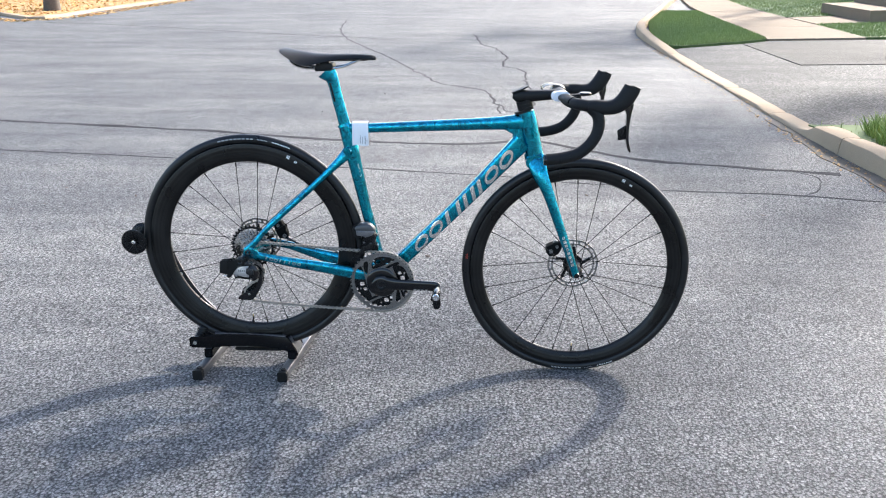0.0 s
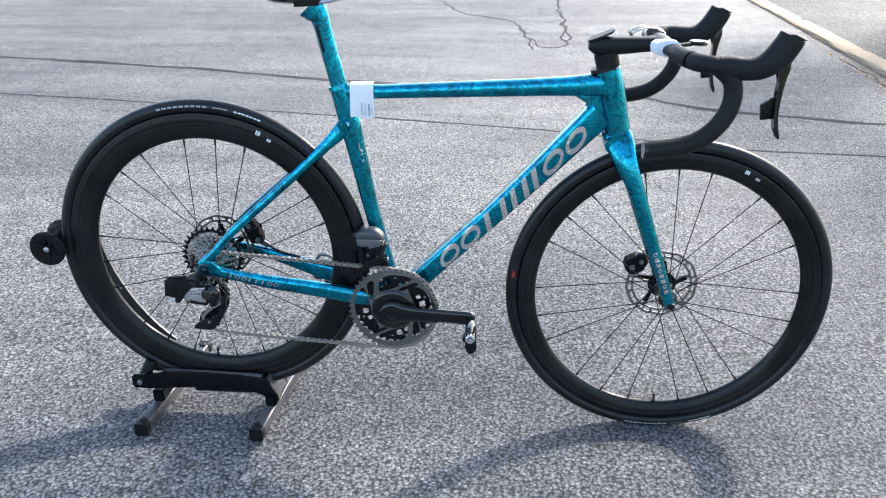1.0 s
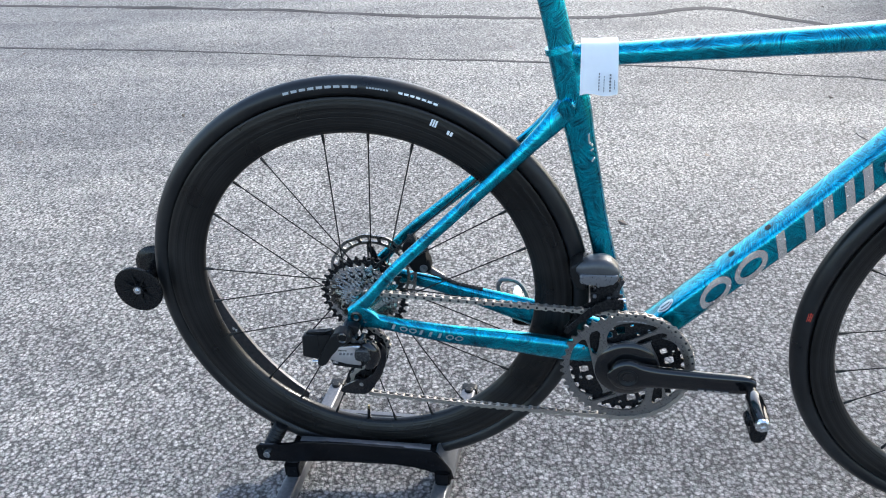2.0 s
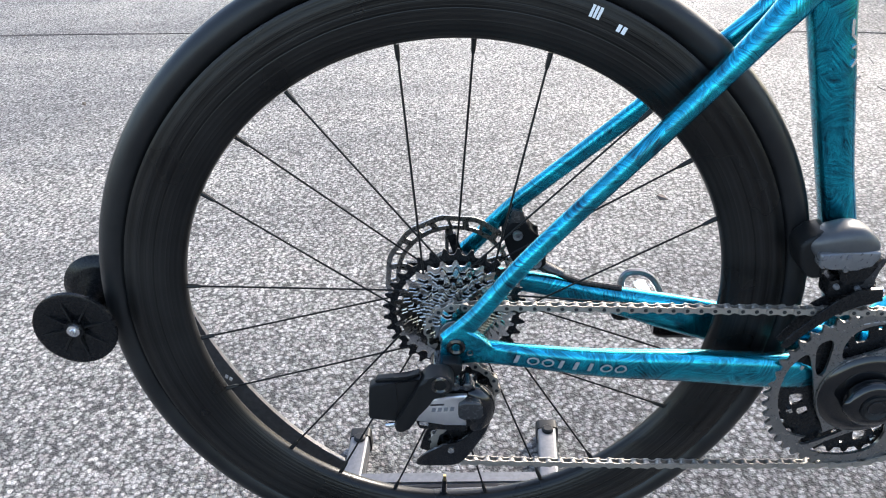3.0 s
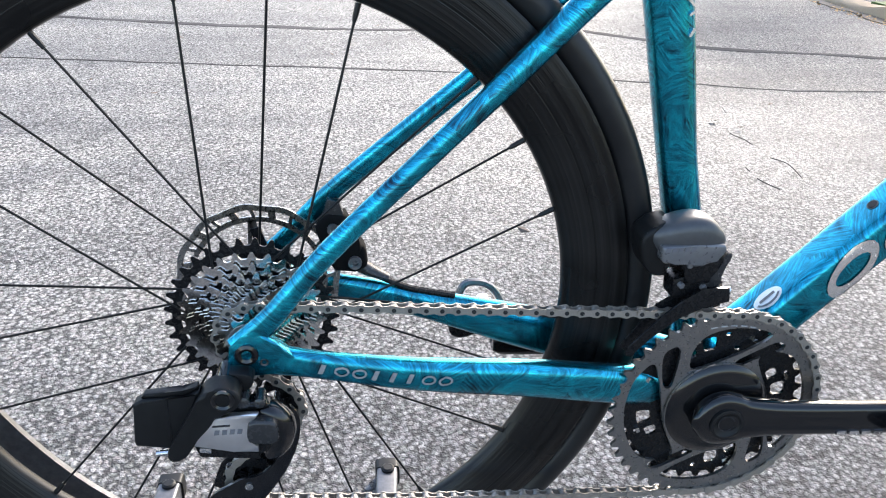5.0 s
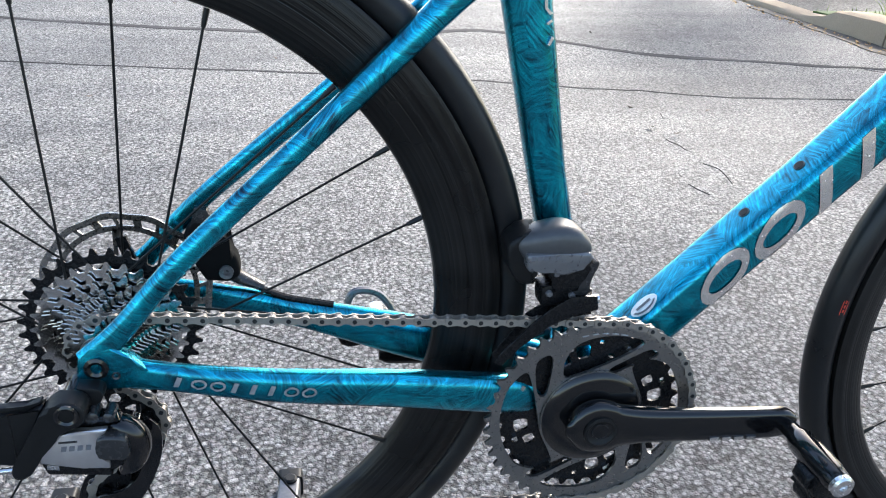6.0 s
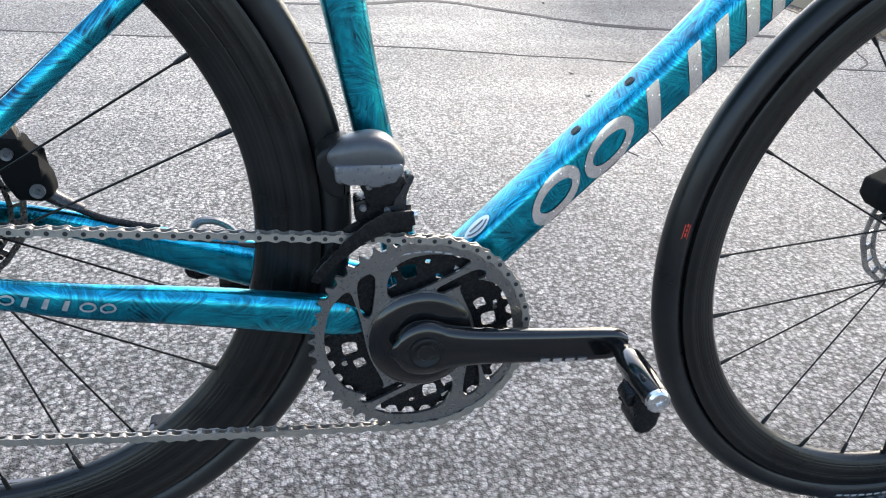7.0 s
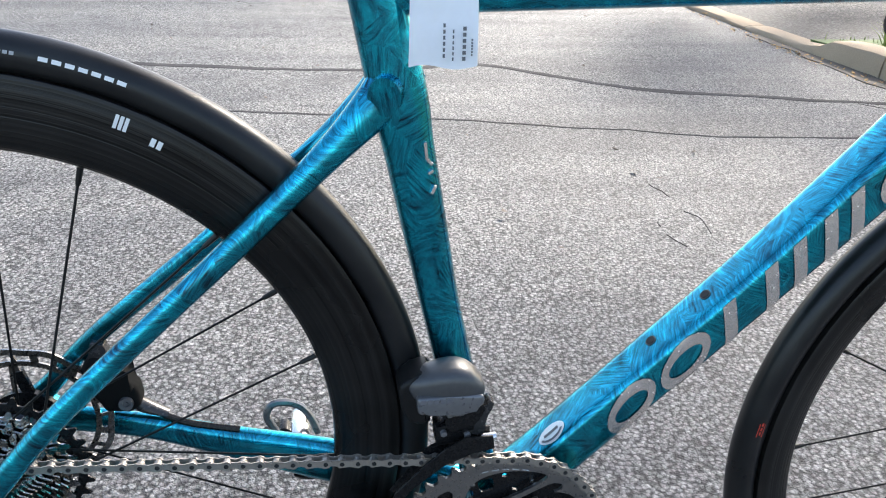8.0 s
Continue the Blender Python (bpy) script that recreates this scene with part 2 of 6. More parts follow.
def part(name, bm, mat, parent, label="", angle=38.0):
    """Links a bmesh, in world metres, as one mesh under a thing or a part."""
    ob = new(name, finish(name, bm, mat, angle) if isinstance(bm, bmesh.types.BMesh) else bm)
    ob.parent = parent
    ob.matrix_parent_inverse = Matrix.Translation(home(parent)).inverted()
    return tagged(ob, label)


def home(ob):
    """Where a thing's own origin stands; its parts lie in world metres at the origin."""
    return Vector(ob.get("home", (0, 0, 0))) if ob.type == "EMPTY" else Vector((0, 0, 0))


def thing(name, at, label, category, group="", kind=""):
    ob = new(name)
    ob.location, ob.empty_display_size = at, 0.05
    ob["home"] = tuple(at)
    return tagged(ob, label, category, group, kind)


def smooth_path(pts, k=6):
    """Catmull-Rom through control rows of any length."""
    p = [np.array(q, float) for q in pts]
    p = [2 * p[0] - p[1], *p, 2 * p[-1] - p[-2]]
    out = []
    for i in range(1, len(p) - 2):
        for j in range(k):
            t = j / k
            a, b, c, d = p[i - 1:i + 3]
            out.append(0.5 * (2 * b + (c - a) * t + (2 * a - 5 * b + 4 * c - d) * t * t + (3 * b - a - 3 * c + d) * t ** 3))
    out.append(p[-2])
    return out


def sweep(bm, rows, n=16, ref=(0, 1, 0), power=2.0, k=6, caps=True, upper=None):
    """A tube along rows of (x, y, z, half height, half width). The half width lies along ref."""
    rows = smooth_path(rows, k) if k > 1 else [np.array(r, float) for r in rows]
    rings, ref = [], np.array(ref, float)
    for i, r in enumerate(rows):
        t = rows[min(i + 1, len(rows) - 1)][:3] - rows[max(i - 1, 0)][:3]
        t = t / np.linalg.norm(t)
        w = ref - (ref @ t) * t
        w = w / np.linalg.norm(w)
        h = np.cross(t, w)
        ring = []
        for j in range(n):
            a = 2 * math.pi * j / n
            c, s = math.cos(a), math.sin(a)
            e = 2 / (upper if upper and s > 0 else power)
            c, s = math.copysign(abs(c) ** e, c), math.copysign(abs(s) ** e, s)
            ring.append(bm.verts.new(r[:3] + w * r[4] * c + h * r[3] * s))
        rings.append(ring)
    for a, b in zip(rings, rings[1:]):
        for j in range(n):
            bm.faces.new((a[j], a[(j + 1) % n], b[(j + 1) % n], b[j]))
    if caps:
        bm.faces.new(rings[0])
        bm.faces.new(rings[-1][::-1])
    return bm


def tube(bm, pts, r, n=10, k=5, ref=(0, 1, 0)):
    return sweep(bm, [(*p, r, r) for p in pts], n, ref, 2.0, k)


def lathe(bm, profile, centre, n=48, closed=False, axis="y"):
    """Turns rows of (radius, place along the axis) round an axis."""
    rings = []
    for r, h in profile:
        ring = []
        for j in range(n):
            a = 2 * math.pi * j / n
            c, s = r * math.cos(a), r * math.sin(a)
            p = (c, h, s) if axis == "y" else (h, c, s) if axis == "x" else (c, s, h)
            ring.append(bm.verts.new(Vector(centre) + Vector(p)))
        rings.append(ring)
    pairs = list(zip(rings, rings[1:])) + ([(rings[-1], rings[0])] if closed else [])
    for a, b in pairs:
        for j in range(n):
            bm.faces.new((a[j], a[(j + 1) % n], b[(j + 1) % n], b[j]))
    if not closed:
        for ring in (rings[0], rings[-1]):
            bm.faces.new(ring)
    return bm


def prism(bm, poly, y0, y1, bevel=0.0, seg=2):
    """A plate: a polygon of (x, z) between two planes across y, edges rounded."""
    a = [bm.verts.new((x, y0, z)) for x, z in poly]
    b = [bm.verts.new((x, y1, z)) for x, z in poly]
    faces = [bm.faces.new(a), bm.faces.new(b[::-1])]
    n = len(poly)
    for i in range(n):
        faces.append(bm.faces.new((a[i], a[(i + 1) % n], b[(i + 1) % n], b[i])))
    if bevel:
        edges = {e for f in faces for e in f.edges}
        bmesh.ops.bevel(bm, geom=list(edges), offset=bevel, segments=seg, affect="EDGES", profile=0.6)
    return bm


def soften(poly, times=2):
    """Rounds the corners of a closed outline by cutting them off again and again."""
    for _ in range(times):
        out = []
        for (x0, z0), (x1, z1) in zip(poly, poly[1:] + poly[:1]):
            out += [(x0 * 0.78 + x1 * 0.22, z0 * 0.78 + z1 * 0.22), (x0 * 0.22 + x1 * 0.78, z0 * 0.22 + z1 * 0.78)]
        poly = out
    return poly


def pierced(bm, outer, holes, y0, y1):
    """A plate with cut-outs: outlines of (x, z) between two planes across y."""
    loops, edges = [outer, *holes], []
    flat = [Vector(p) for loop in loops for p in loop]
    start = 0
    for loop in loops:
        n = len(loop)
        edges += [(start + i, start + (i + 1) % n) for i in range(n)]
        start += n
    pts, _, tris = geometry.delaunay_2d_cdt(flat, edges, [], 0, 1e-7)[:3]
    front = [bm.verts.new((p.x, y0, p.y)) for p in pts]
    back = [bm.verts.new((p.x, y1, p.y)) for p in pts]
    used = collections.Counter()
    for tri in tris:
        x, z = (sum(pts[i][k] for i in tri) / 3 for k in (0, 1))
        if not inside(x, z, outer) or any(inside(x, z, hole) for hole in holes):
            continue
        bm.faces.new([front[i] for i in tri])
        bm.faces.new([back[i] for i in reversed(tri)])
        used.update((tri[i], tri[(i + 1) % 3]) for i in range(3))
    for i, j in list(used):
        if (j, i) not in used:
            bm.faces.new((front[j], front[i], back[i], back[j]))
    for v in [v for v in bm.verts if not v.link_faces]:
        bm.verts.remove(v)
    return bm


def about(centre, poly, turn=0.0):
    """An outline moved to a centre and turned round it."""
    c, s_ = math.cos(radians(turn)), math.sin(radians(turn))
    return [(centre[0] + x * c - z * s_, centre[2] + x * s_ + z * c) for x, z in poly]


def toothed(centre, teeth, root, tip):
    """Outline of a toothed wheel."""
    out = []
    for i in range(teeth):
        for u, r in ((0.0, root + 0.0006), (0.10, root), (0.34, root), (0.44, root + 0.0006), (0.62, tip - 0.0006), (0.68, tip), (0.77, tip), (0.83, tip - 0.0006)):
            a = 2 * math.pi * (i + u) / teeth
            out.append((centre[0] + r * math.cos(a), centre[2] + r * math.sin(a)))
    return out


def sector(r0, r1, a0, a1):
    """A window between two radii and two angles, with rounded corners, about the origin."""
    poly = [(r0, a0), (r0, (a0 + a1) / 2), (r0, a1), (r1, a1), (r1, (a0 + a1) / 2), (r1, a0)]
    return soften([(r * math.cos(radians(a)), r * math.sin(radians(a))) for r, a in poly])


def block(bm, size, at, turn=(0, 0, 0), bevel=0.0):
    m = Matrix.LocRotScale(at, Euler([radians(t) for t in turn]), None)
    v = bmesh.ops.create_cube(bm, size=1.0, matrix=m @ Matrix.Diagonal((*size, 1)))["verts"]
    if bevel:
        bmesh.ops.bevel(bm, geom=list({e for q in v for e in q.link_edges}), offset=bevel, segments=2, affect="EDGES")
    return bm


def pin(bm, a, b, r, n=10):
    """A straight round rod."""
    return sweep(bm, [(*a, r, r), (*b, r, r)], n, (0.31, 0.2, 0.93) if abs(Vector(b)[1] - Vector(a)[1]) > 0.5 * (Vector(b) - Vector(a)).length else (0, 1, 0), 2.0, 1)


def fresh():
    return bmesh.new()


def ground(x, y):
    """Height of the road: level under the bicycle, rising gently behind it."""
    d = min(60.0, max(0.0, y - 0.1))
    return 0.026 * d * d / (d + 0.15)


# ---- the road, its kerbs and verges ----


def sheet(bm, xs, ys, lift=0.0):
    grid = [[bm.verts.new((x, y, ground(x, y) + lift)) for x in xs] for y in ys]
    for a, b in zip(grid, grid[1:]):
        for i in range(len(xs) - 1):
            bm.faces.new((a[i], a[i + 1], b[i + 1], b[i]))
    return bm


def slab(bm, poly, top, low=-0.05, cut=0.8):
    """A flat layer over the road's own slope: a polygon seen from above, with edges going down."""
    n = len(poly)
    a = [bm.verts.new((x, y, ground(x, y) + top)) for x, y in poly]
    b = [bm.verts.new((x, y, ground(x, y) + low)) for x, y in poly]
    bm.faces.new(a)
    bm.faces.new(b[::-1])
    for i in range(n):
        bm.faces.new((a[i], a[(i + 1) % n], b[(i + 1) % n], b[i]))
    return bm


def ribbon(bm, pts, width, lift=0.0015, wobble=0.40, k=16):
    """A thin uneven strip of filler lying on the road."""
    pts = smooth_path(pts, k)
    left, right = [], []
    for i, p in enumerate(pts):
        t = pts[min(i + 1, len(pts) - 1)] - pts[max(i - 1, 0)]
        t = t / np.linalg.norm(t)
        w = width * (1 + wobble * (noise.noise((p[0] * 3, p[1] * 3, 0.5)) * 2)) / 2
        off = 0.35 * width * noise.noise((p[0] * 5, p[1] * 5, 7.5)) + (0.045 * noise.noise((p[0] * 7, p[1] * 7, 2.5)) if 0.01 < width < 0.03 and p[1] > 4 else 0.008 * noise.noise((p[0] * 17, p[1] * 17, 2.5)))
        for side, out in ((1, left), (-1, right)):
            x, y = p[0] - t[1] * (w * side + off), p[1] + t[0] * (w * side + off)
            out.append((bm.verts.new((x, y, ground(x, y) + lift)), bm.verts.new((x, y, ground(x, y) - 0.01))))
    for i in range(len(pts) - 1):
        bm.faces.new((left[i][0], left[i + 1][0], right[i + 1][0], right[i][0]))
        bm.faces.new((left[i][0], left[i][1], left[i + 1][1], left[i + 1][0]))
        bm.faces.new((right[i][0], right[i + 1][0], right[i + 1][1], right[i][1]))
    return bm


def inside(x, y, poly):
    hit = False
    for (x0, y0), (x1, y1) in zip(poly, poly[1:] + poly[:1]):
        if (y0 > y) != (y1 > y) and x < (x1 - x0) * (y - y0) / (y1 - y0) + x0:
            hit = not hit
    return hit


def blades(poly, count, height, width, base, seed, lean=0.35):
    """Many single grass blades, each a bent strip, over a patch of lawn."""
    rng = random.Random(seed)
    xs, ys = [p[0] for p in poly], [p[1] for p in poly]
    verts, faces = [], []
    while len(faces) < count * 2:
        x, y = rng.uniform(min(xs), max(xs)), rng.uniform(min(ys), max(ys))
        if not inside(x, y, poly):
            continue
        a, h, w = rng.uniform(0, 6.28), height * rng.uniform(0.6, 1.25), width * rng.uniform(0.7, 1.3)
        dx, dy, l = math.cos(a) * w / 2, math.sin(a) * w / 2, rng.uniform(0.2, 1.0) * lean * h
        b = rng.uniform(0, 6.28)
        lx, ly, z = math.cos(b) * l, math.sin(b) * l, ground(x, y) + base
        i = len(verts)
        verts += [(x - dx, y - dy, z), (x + dx, y + dy, z), (x + lx * 0.4 + dx * 0.7, y + ly * 0.4 + dy * 0.7, z + h * 0.6), (x + lx * 0.4 - dx * 0.7, y + ly * 0.4 - dy * 0.7, z + h * 0.6), (x + lx, y + ly, z + h)]
        faces += [(i, i + 1, i + 2, i + 3), (i + 3, i + 2, i + 4)]
    me = bpy.data.meshes.new("blades")
    me.from_pydata(verts, [], faces)
    return me


def scatter(poly, count, size, base, seed):
    """Fallen leaves: small curled diamonds lying any way up."""
    rng = random.Random(seed)
    xs, ys = [p[0] for p in poly], [p[1] for p in poly]
    verts, faces = [], []
    while len(faces) < count:
        x, y = rng.uniform(min(xs), max(xs)), rng.uniform(min(ys), max(ys))
        if not inside(x, y, poly):
            continue
        m = Matrix.LocRotScale((x, y, ground(x, y) + base + rng.uniform(0.004, 0.02)), Euler((rng.uniform(-0.5, 0.5), rng.uniform(-0.5, 0.5), rng.uniform(0, 6.28))), Vector((1, 1, 1)) * size * rng.uniform(0.6, 1.3))
        i = len(verts)
        verts += [tuple(m @ Vector(p)) for p in ((-0.5, 0, 0.08), (-0.1, -0.32, 0), (0.5, 0, 0.1), (-0.1, 0.32, 0.02))]
        faces.append((i, i + 1, i + 2, i + 3))
    me = bpy.data.meshes.new("leaves")
    me.from_pydata(verts, [], faces)
    return me


def stuff(name, me, mat, label, category):
    me.materials.append(mat)
    return tagged(new(name, me), label, category, kind="stuff")


YS = [-60, -20, -8, -3, -1, 0, 0.3, 0.45, 0.6, 0.8, 1, 1.3, 1.6, 2, 2.5, 3, 4, 5, 6, 8, 10, 13, 16, 20, 25, 32, 42, 60, 100, 180]
XS = [-150, -60, -25, -12, -8, -5, -3, -1.5, 0, 1.5, 3, 5, 8, 12, 25, 60, 150]
tagged(new("road", finish("road", sheet(fresh(), XS, YS), ROAD)), "worn grey asphalt road with pale stone chips", "road", kind="structure")

# filled joints and cracks across the road
SEAMS = [
    (0.050, [(-6.5, 4.45), (-3.13, 3.85), (-2.10, 3.67), (-1.24, 3.50), (-0.62, 3.32), (-0.02, 3.21), (0.40, 3.17), (0.68, 3.18), (0.96, 3.28), (1.10, 3.26), (1.38, 3.02), (1.60, 2.83), (1.80, 2.72), (2.18, 2.62), (2.65, 2.50), (2.84, 2.45)]),
    (0.014, [(-6.2, 3.35), (-2.50, 2.85), (-1.65, 2.74), (-0.56, 2.55), (0.02, 2.46), (0.79, 2.32), (1.20, 2.20), (1.40, 2.16), (1.72, 2.06), (2.13, 2.02), (2.42, 1.99), (2.84, 1.88)]),
    (0.007, [(2.46, 1.99), (2.56, 2.08), (2.62, 2.20), (2.67, 2.36), (2.60, 2.49)]),
    (0.020, [(-0.84, 8.98), (-0.52, 8.15), (-0.01, 6.66), (0.24, 5.98), (0.53, 5.66), (0.71, 5.46), (0.82, 4.85), (0.84, 4.30)]),
    (0.020, [(0.82, 4.85), (0.93, 4.40), (1.10, 4.50), (1.13, 5.10)]),
    (0.022, [(0.55, 11.4), (0.66, 9.95), (0.89, 9.15), (0.99, 8.22), (0.93, 7.35), (1.14, 6.98), (1.14, 5.99), (1.15, 5.34), (1.10, 4.62)]),
    (0.022, [(-8.04, 13.64), (-6.66, 13.25), (-4.58, 12.26), (-2.49, 11.23), (-0.98, 10.67)]),
    (0.0016, [(1.36, 1.86), (1.345, 1.80)]),
    (0.0022, [(1.26, 1.60), (1.265, 1.57), (1.28, 1.53), (1.28, 1.49)]),
    (0.0022, [(1.275, 1.38), (1.30, 1.33), (1.295, 1.27), (1.28, 1.22)]),
    (0.0022, [(1.165, 1.31), (1.160, 1.28)]),
    (0.0028, [(1.160, 1.23), (1.17, 1.19), (1.185, 1.155)]),
    (0.02, [(-2.11, 14.37), (-1.86, 12.27), (-1.41, 10.40), (-0.84, 8.98)]),
]
for w, pts in SEAMS:
    tagged(new("road_crack", finish("road_crack", ribbon(fresh(), pts, w), TAR)), "dark filled crack in the asphalt", "crack", kind="structure")


def kerb(path, heights, name="kerb"):
    """Concrete kerb in cast lengths with open joints; its top is rounded towards the road."""
    empty = thing(name, (path[0][0], path[0][1], 0), "weathered tan concrete kerb along the road", "kerb", kind="structure")
    fine = np.array(smooth_path([(x, y, h) for (x, y), h in zip(path, heights)], 12))
    run = np.concatenate(([0.0], np.cumsum(np.linalg.norm(np.diff(fine[:, :2], axis=0), axis=1))))
    at = lambda d: np.array([np.interp(d, run, fine[:, c]) for c in range(3)])
    start = 0.0
    while start < run[-1] - 0.3:
        near = abs(at(start)[1] - 3) < 7 and at(start)[0] > 0
        long = min(1.35 if near else 2.6, run[-1] - start)
        count = 16 if near else 6
        bm, rings = fresh(), []
        for j in range(count + 1):
            d = start + 0.006 + (long - 0.012) * j / count
            p, q = at(d), at(d + 0.05) - at(d - 0.05)
            t = q[:2] / np.linalg.norm(q[:2])
            out = np.array((t[1], -t[0]))
            z, h = ground(p[0], p[1]), max(0.014, p[2])
            worn = 0.006 if j in (0, count) else 0.0
            ring = []
            for k, (o, v) in enumerate(((0, -0.05), (0.0, h * 0.55), (0.010 + worn, h * 0.90 - worn), (0.030 + worn, h - worn), (0.09, h + 0.003 - worn), (0.140, h - worn), (0.150, -0.05))):
                chip = noise.noise((d * 5, k * 3.1, 0.3)) * 0.007 + noise.noise((d * 19, k * 5.7, 4.3)) * 0.004
                lump = noise.noise((d * 4, k * 2.3, 9.1)) * min(0.008, h * 0.2)
                o, v = o + chip, v + (lump if v > 0 else 0)
                ring.append(bm.verts.new((p[0] + out[0] * o, p[1] + out[1] * o, z + v)))
            rings.append(ring)
        for a, b in zip(rings, rings[1:]):
            for q in range(6):
                bm.faces.new((a[q], a[q + 1], b[q + 1], b[q]))
        bm.faces.new(rings[0])
        bm.faces.new(rings[-1])
        part("kerb_stone", bm, KERB, empty, angle=35)
        start += long
    return empty


kerb([(3.13, -9), (3.11, -6), (3.10, -3), (3.08, 0), (3.05, 2.2), (3.03, 2.85), (3.02, 3.35), (3.02, 3.62), (3.05, 4.9), (3.08, 6.2), (3.10, 7.8), (3.13, 9.4), (3.24, 11.3), (3.51, 12.7), (4.38, 15.73), (5.76, 20.63), (7.61, 26.97)],
     [0.12, 0.12, 0.12, 0.12, 0.12, 0.118, 0.105, 0.040, 0.03, 0.022, 0.03, 0.07, 0.11, 0.12, 0.12, 0.12, 0.12])
kerb([(-8.51, 34.84), (-8.53, 28.04), (-8.54, 21.47), (-8.55, 17.06), (-8.42, 14.86), (-8.88, 14.44), (-10.34, 15.74), (-13.96, 18.20)], [0.06] * 8)

tagged(new("gutter_dirt", finish("gutter_dirt", ribbon(fresh(), [(3.03, 0.2), (3.01, 1.2), (2.99, 2.2), (2.965, 2.85), (2.965, 3.3), (2.995, 3.62), (3.01, 4.1)], 0.085, 0.004, 0.5), GUTTER)), "damp brown dirt and leaf mould in the gutter", "dirt", kind="structure")
tagged(new("driveway", finish("driveway", slab(fresh(), [(3.12, 3.78), (3.18, 4.9), (3.23, 7.37), (3.26, 8.85), (3.45, 9.13), (4.50, 9.74), (4.97, 10.12), (6.52, 10.35), (14.36, 11.11), (13.73, 3.64)], 0.022), DRIVE)), "rough grey asphalt driveway apron behind the kerb", "driveway", kind="structure")
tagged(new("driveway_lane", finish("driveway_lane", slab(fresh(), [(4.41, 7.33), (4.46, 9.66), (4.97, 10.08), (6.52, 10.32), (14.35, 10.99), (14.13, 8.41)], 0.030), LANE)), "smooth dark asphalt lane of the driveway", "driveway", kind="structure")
walk_thing = thing("pavement", (5.6, 10, ground(0, 11)), "pale tan concrete pavement between lawns", "pavement", kind="structure")
EDGE_L = [(4.97, 10.12), (5.16, 12.27), (5.33, 14.31), (5.58, 16.52), (5.84, 18.47), (6.19, 20.49), (6.96, 24.74)]
EDGE_R = [(6.52, 10.37), (6.69, 12.43), (6.81, 14.47), (6.97, 16.68), (7.17, 18.61), (7.48, 20.63), (8.25, 24.66)]
for (a, b), (c, d) in zip(zip(EDGE_L, EDGE_R), zip(EDGE_L[1:], EDGE_R[1:])):
    part("slab", slab(fresh(), [(a[0], a[1] + 0.008), (b[0], b[1] + 0.008), (d[0], d[1] - 0.008), (c[0], c[1] - 0.008)], 0.055), WALK, walk_thing)
for a, b, c, d in (((6.80, 13.02), (6.86, 14.59), (8.01, 15.01), (7.94, 13.32)),):
    part("slab", slab(fresh(), [a, d, c, b], 0.055), WALK, walk_thing)
steps = thing("doorstep", (8.2, 13.8, ground(0, 15)), "tan concrete steps beside the lawn", "steps", kind="structure")
part("tread", slab(fresh(), [(7.94, 13.44), (9.94, 14.04), (10.08, 16.83), (8.06, 15.99)], 0.26), WALK, steps)
part("tread", slab(fresh(), [(8.82, 14.47), (9.98, 14.77), (10.08, 16.83), (8.92, 16.43)], 0.42), WALK, steps)

LAWNS = {
    "a": [(3.29, 9.25), (3.47, 9.16), (4.44, 9.78), (4.96, 10.16), (5.15, 12.27), (5.32, 14.31), (5.52, 16.40), (4.68, 16.39), (3.79, 13.18), (3.37, 10.94)],
    "b": [(6.85, 14.77), (8.02, 15.19), (8.06, 15.99), (9.04, 17.12), (12.84, 19.82), (12.95, 28.88), (8.58, 29.17), (7.26, 19.05)],
    "c": [(6.73, 12.90), (6.55, 10.50), (14.37, 11.28), (14.64, 14.48), (10.03, 13.92), (7.83, 13.26)],
    "d": [(3.25, -6.07), (3.22, 0.0), (3.20, 2.2), (3.18, 2.85), (3.17, 3.35), (3.12, 3.70), (8.96, 3.68), (8.78, -6.12)],
}
for key, poly in LAWNS.items():
    tagged(new("lawn", finish("lawn", slab(fresh(), poly, 0.050), GRASS_SOIL)), "mown green lawn beside the pavement", "lawn", kind="structure")
for key, count, height in (("a", 44000, 0.045), ("b", 50000, 0.04), ("c", 42000, 0.04), ("d", 12000, 0.04)):
    stuff("grass", blades(LAWNS[key], count, height, 0.007, 0.048, count // 1000 + 3), GRASS, "short green mown grass", "grass")
tuft = [(3.30, 2.95), (3.78, 3.00), (3.84, 3.61), (3.60, 3.68), (3.40, 3.45)]
stuff("grass_tuft", blades(tuft, 1500, 0.11, 0.007, 0.048, 21, 0.9), TUFT, "long yellow-green grass tuft behind the kerb", "grass")

VERGE = [(-8.68, 34.85), (-8.62, 14.93), (-9.01, 14.70), (-10.36, 16.00), (-13.95, 18.43), (-35.87, 29.87), (-34.91, 47.94)]
tagged(new("leaf_verge", finish("leaf_verge", slab(fresh(), VERGE, 0.05), LITTER_SOIL)), "verge covered in fallen golden leaves", "verge", kind="structure")
near_verge = [(-8.69, 30.32), (-8.62, 14.93), (-9.01, 14.70), (-10.36, 16.00), (-13.95, 18.43), (-18.72, 21.92), (-16.09, 30.81)]
stuff("fallen_leaves", scatter(near_verge, 9000, 0.075, 0.05, 5), LITTER, "golden fallen leaves on the verge", "leaves")
drift = [(-8.41, 30.30), (-8.31, 14.60), (-8.92, 14.13), (-10.43, 15.36), (-12.65, 16.79), (-11.61, 15.43), (-9.41, 13.65), (-8.27, 13.84), (-7.88, 15.21), (-8.06, 30.28)]
stuff("fallen_leaves", scatter(drift, 1800, 0.07, 0.0, 6), LITTER, "golden leaves drifted along the kerb foot", "leaves")
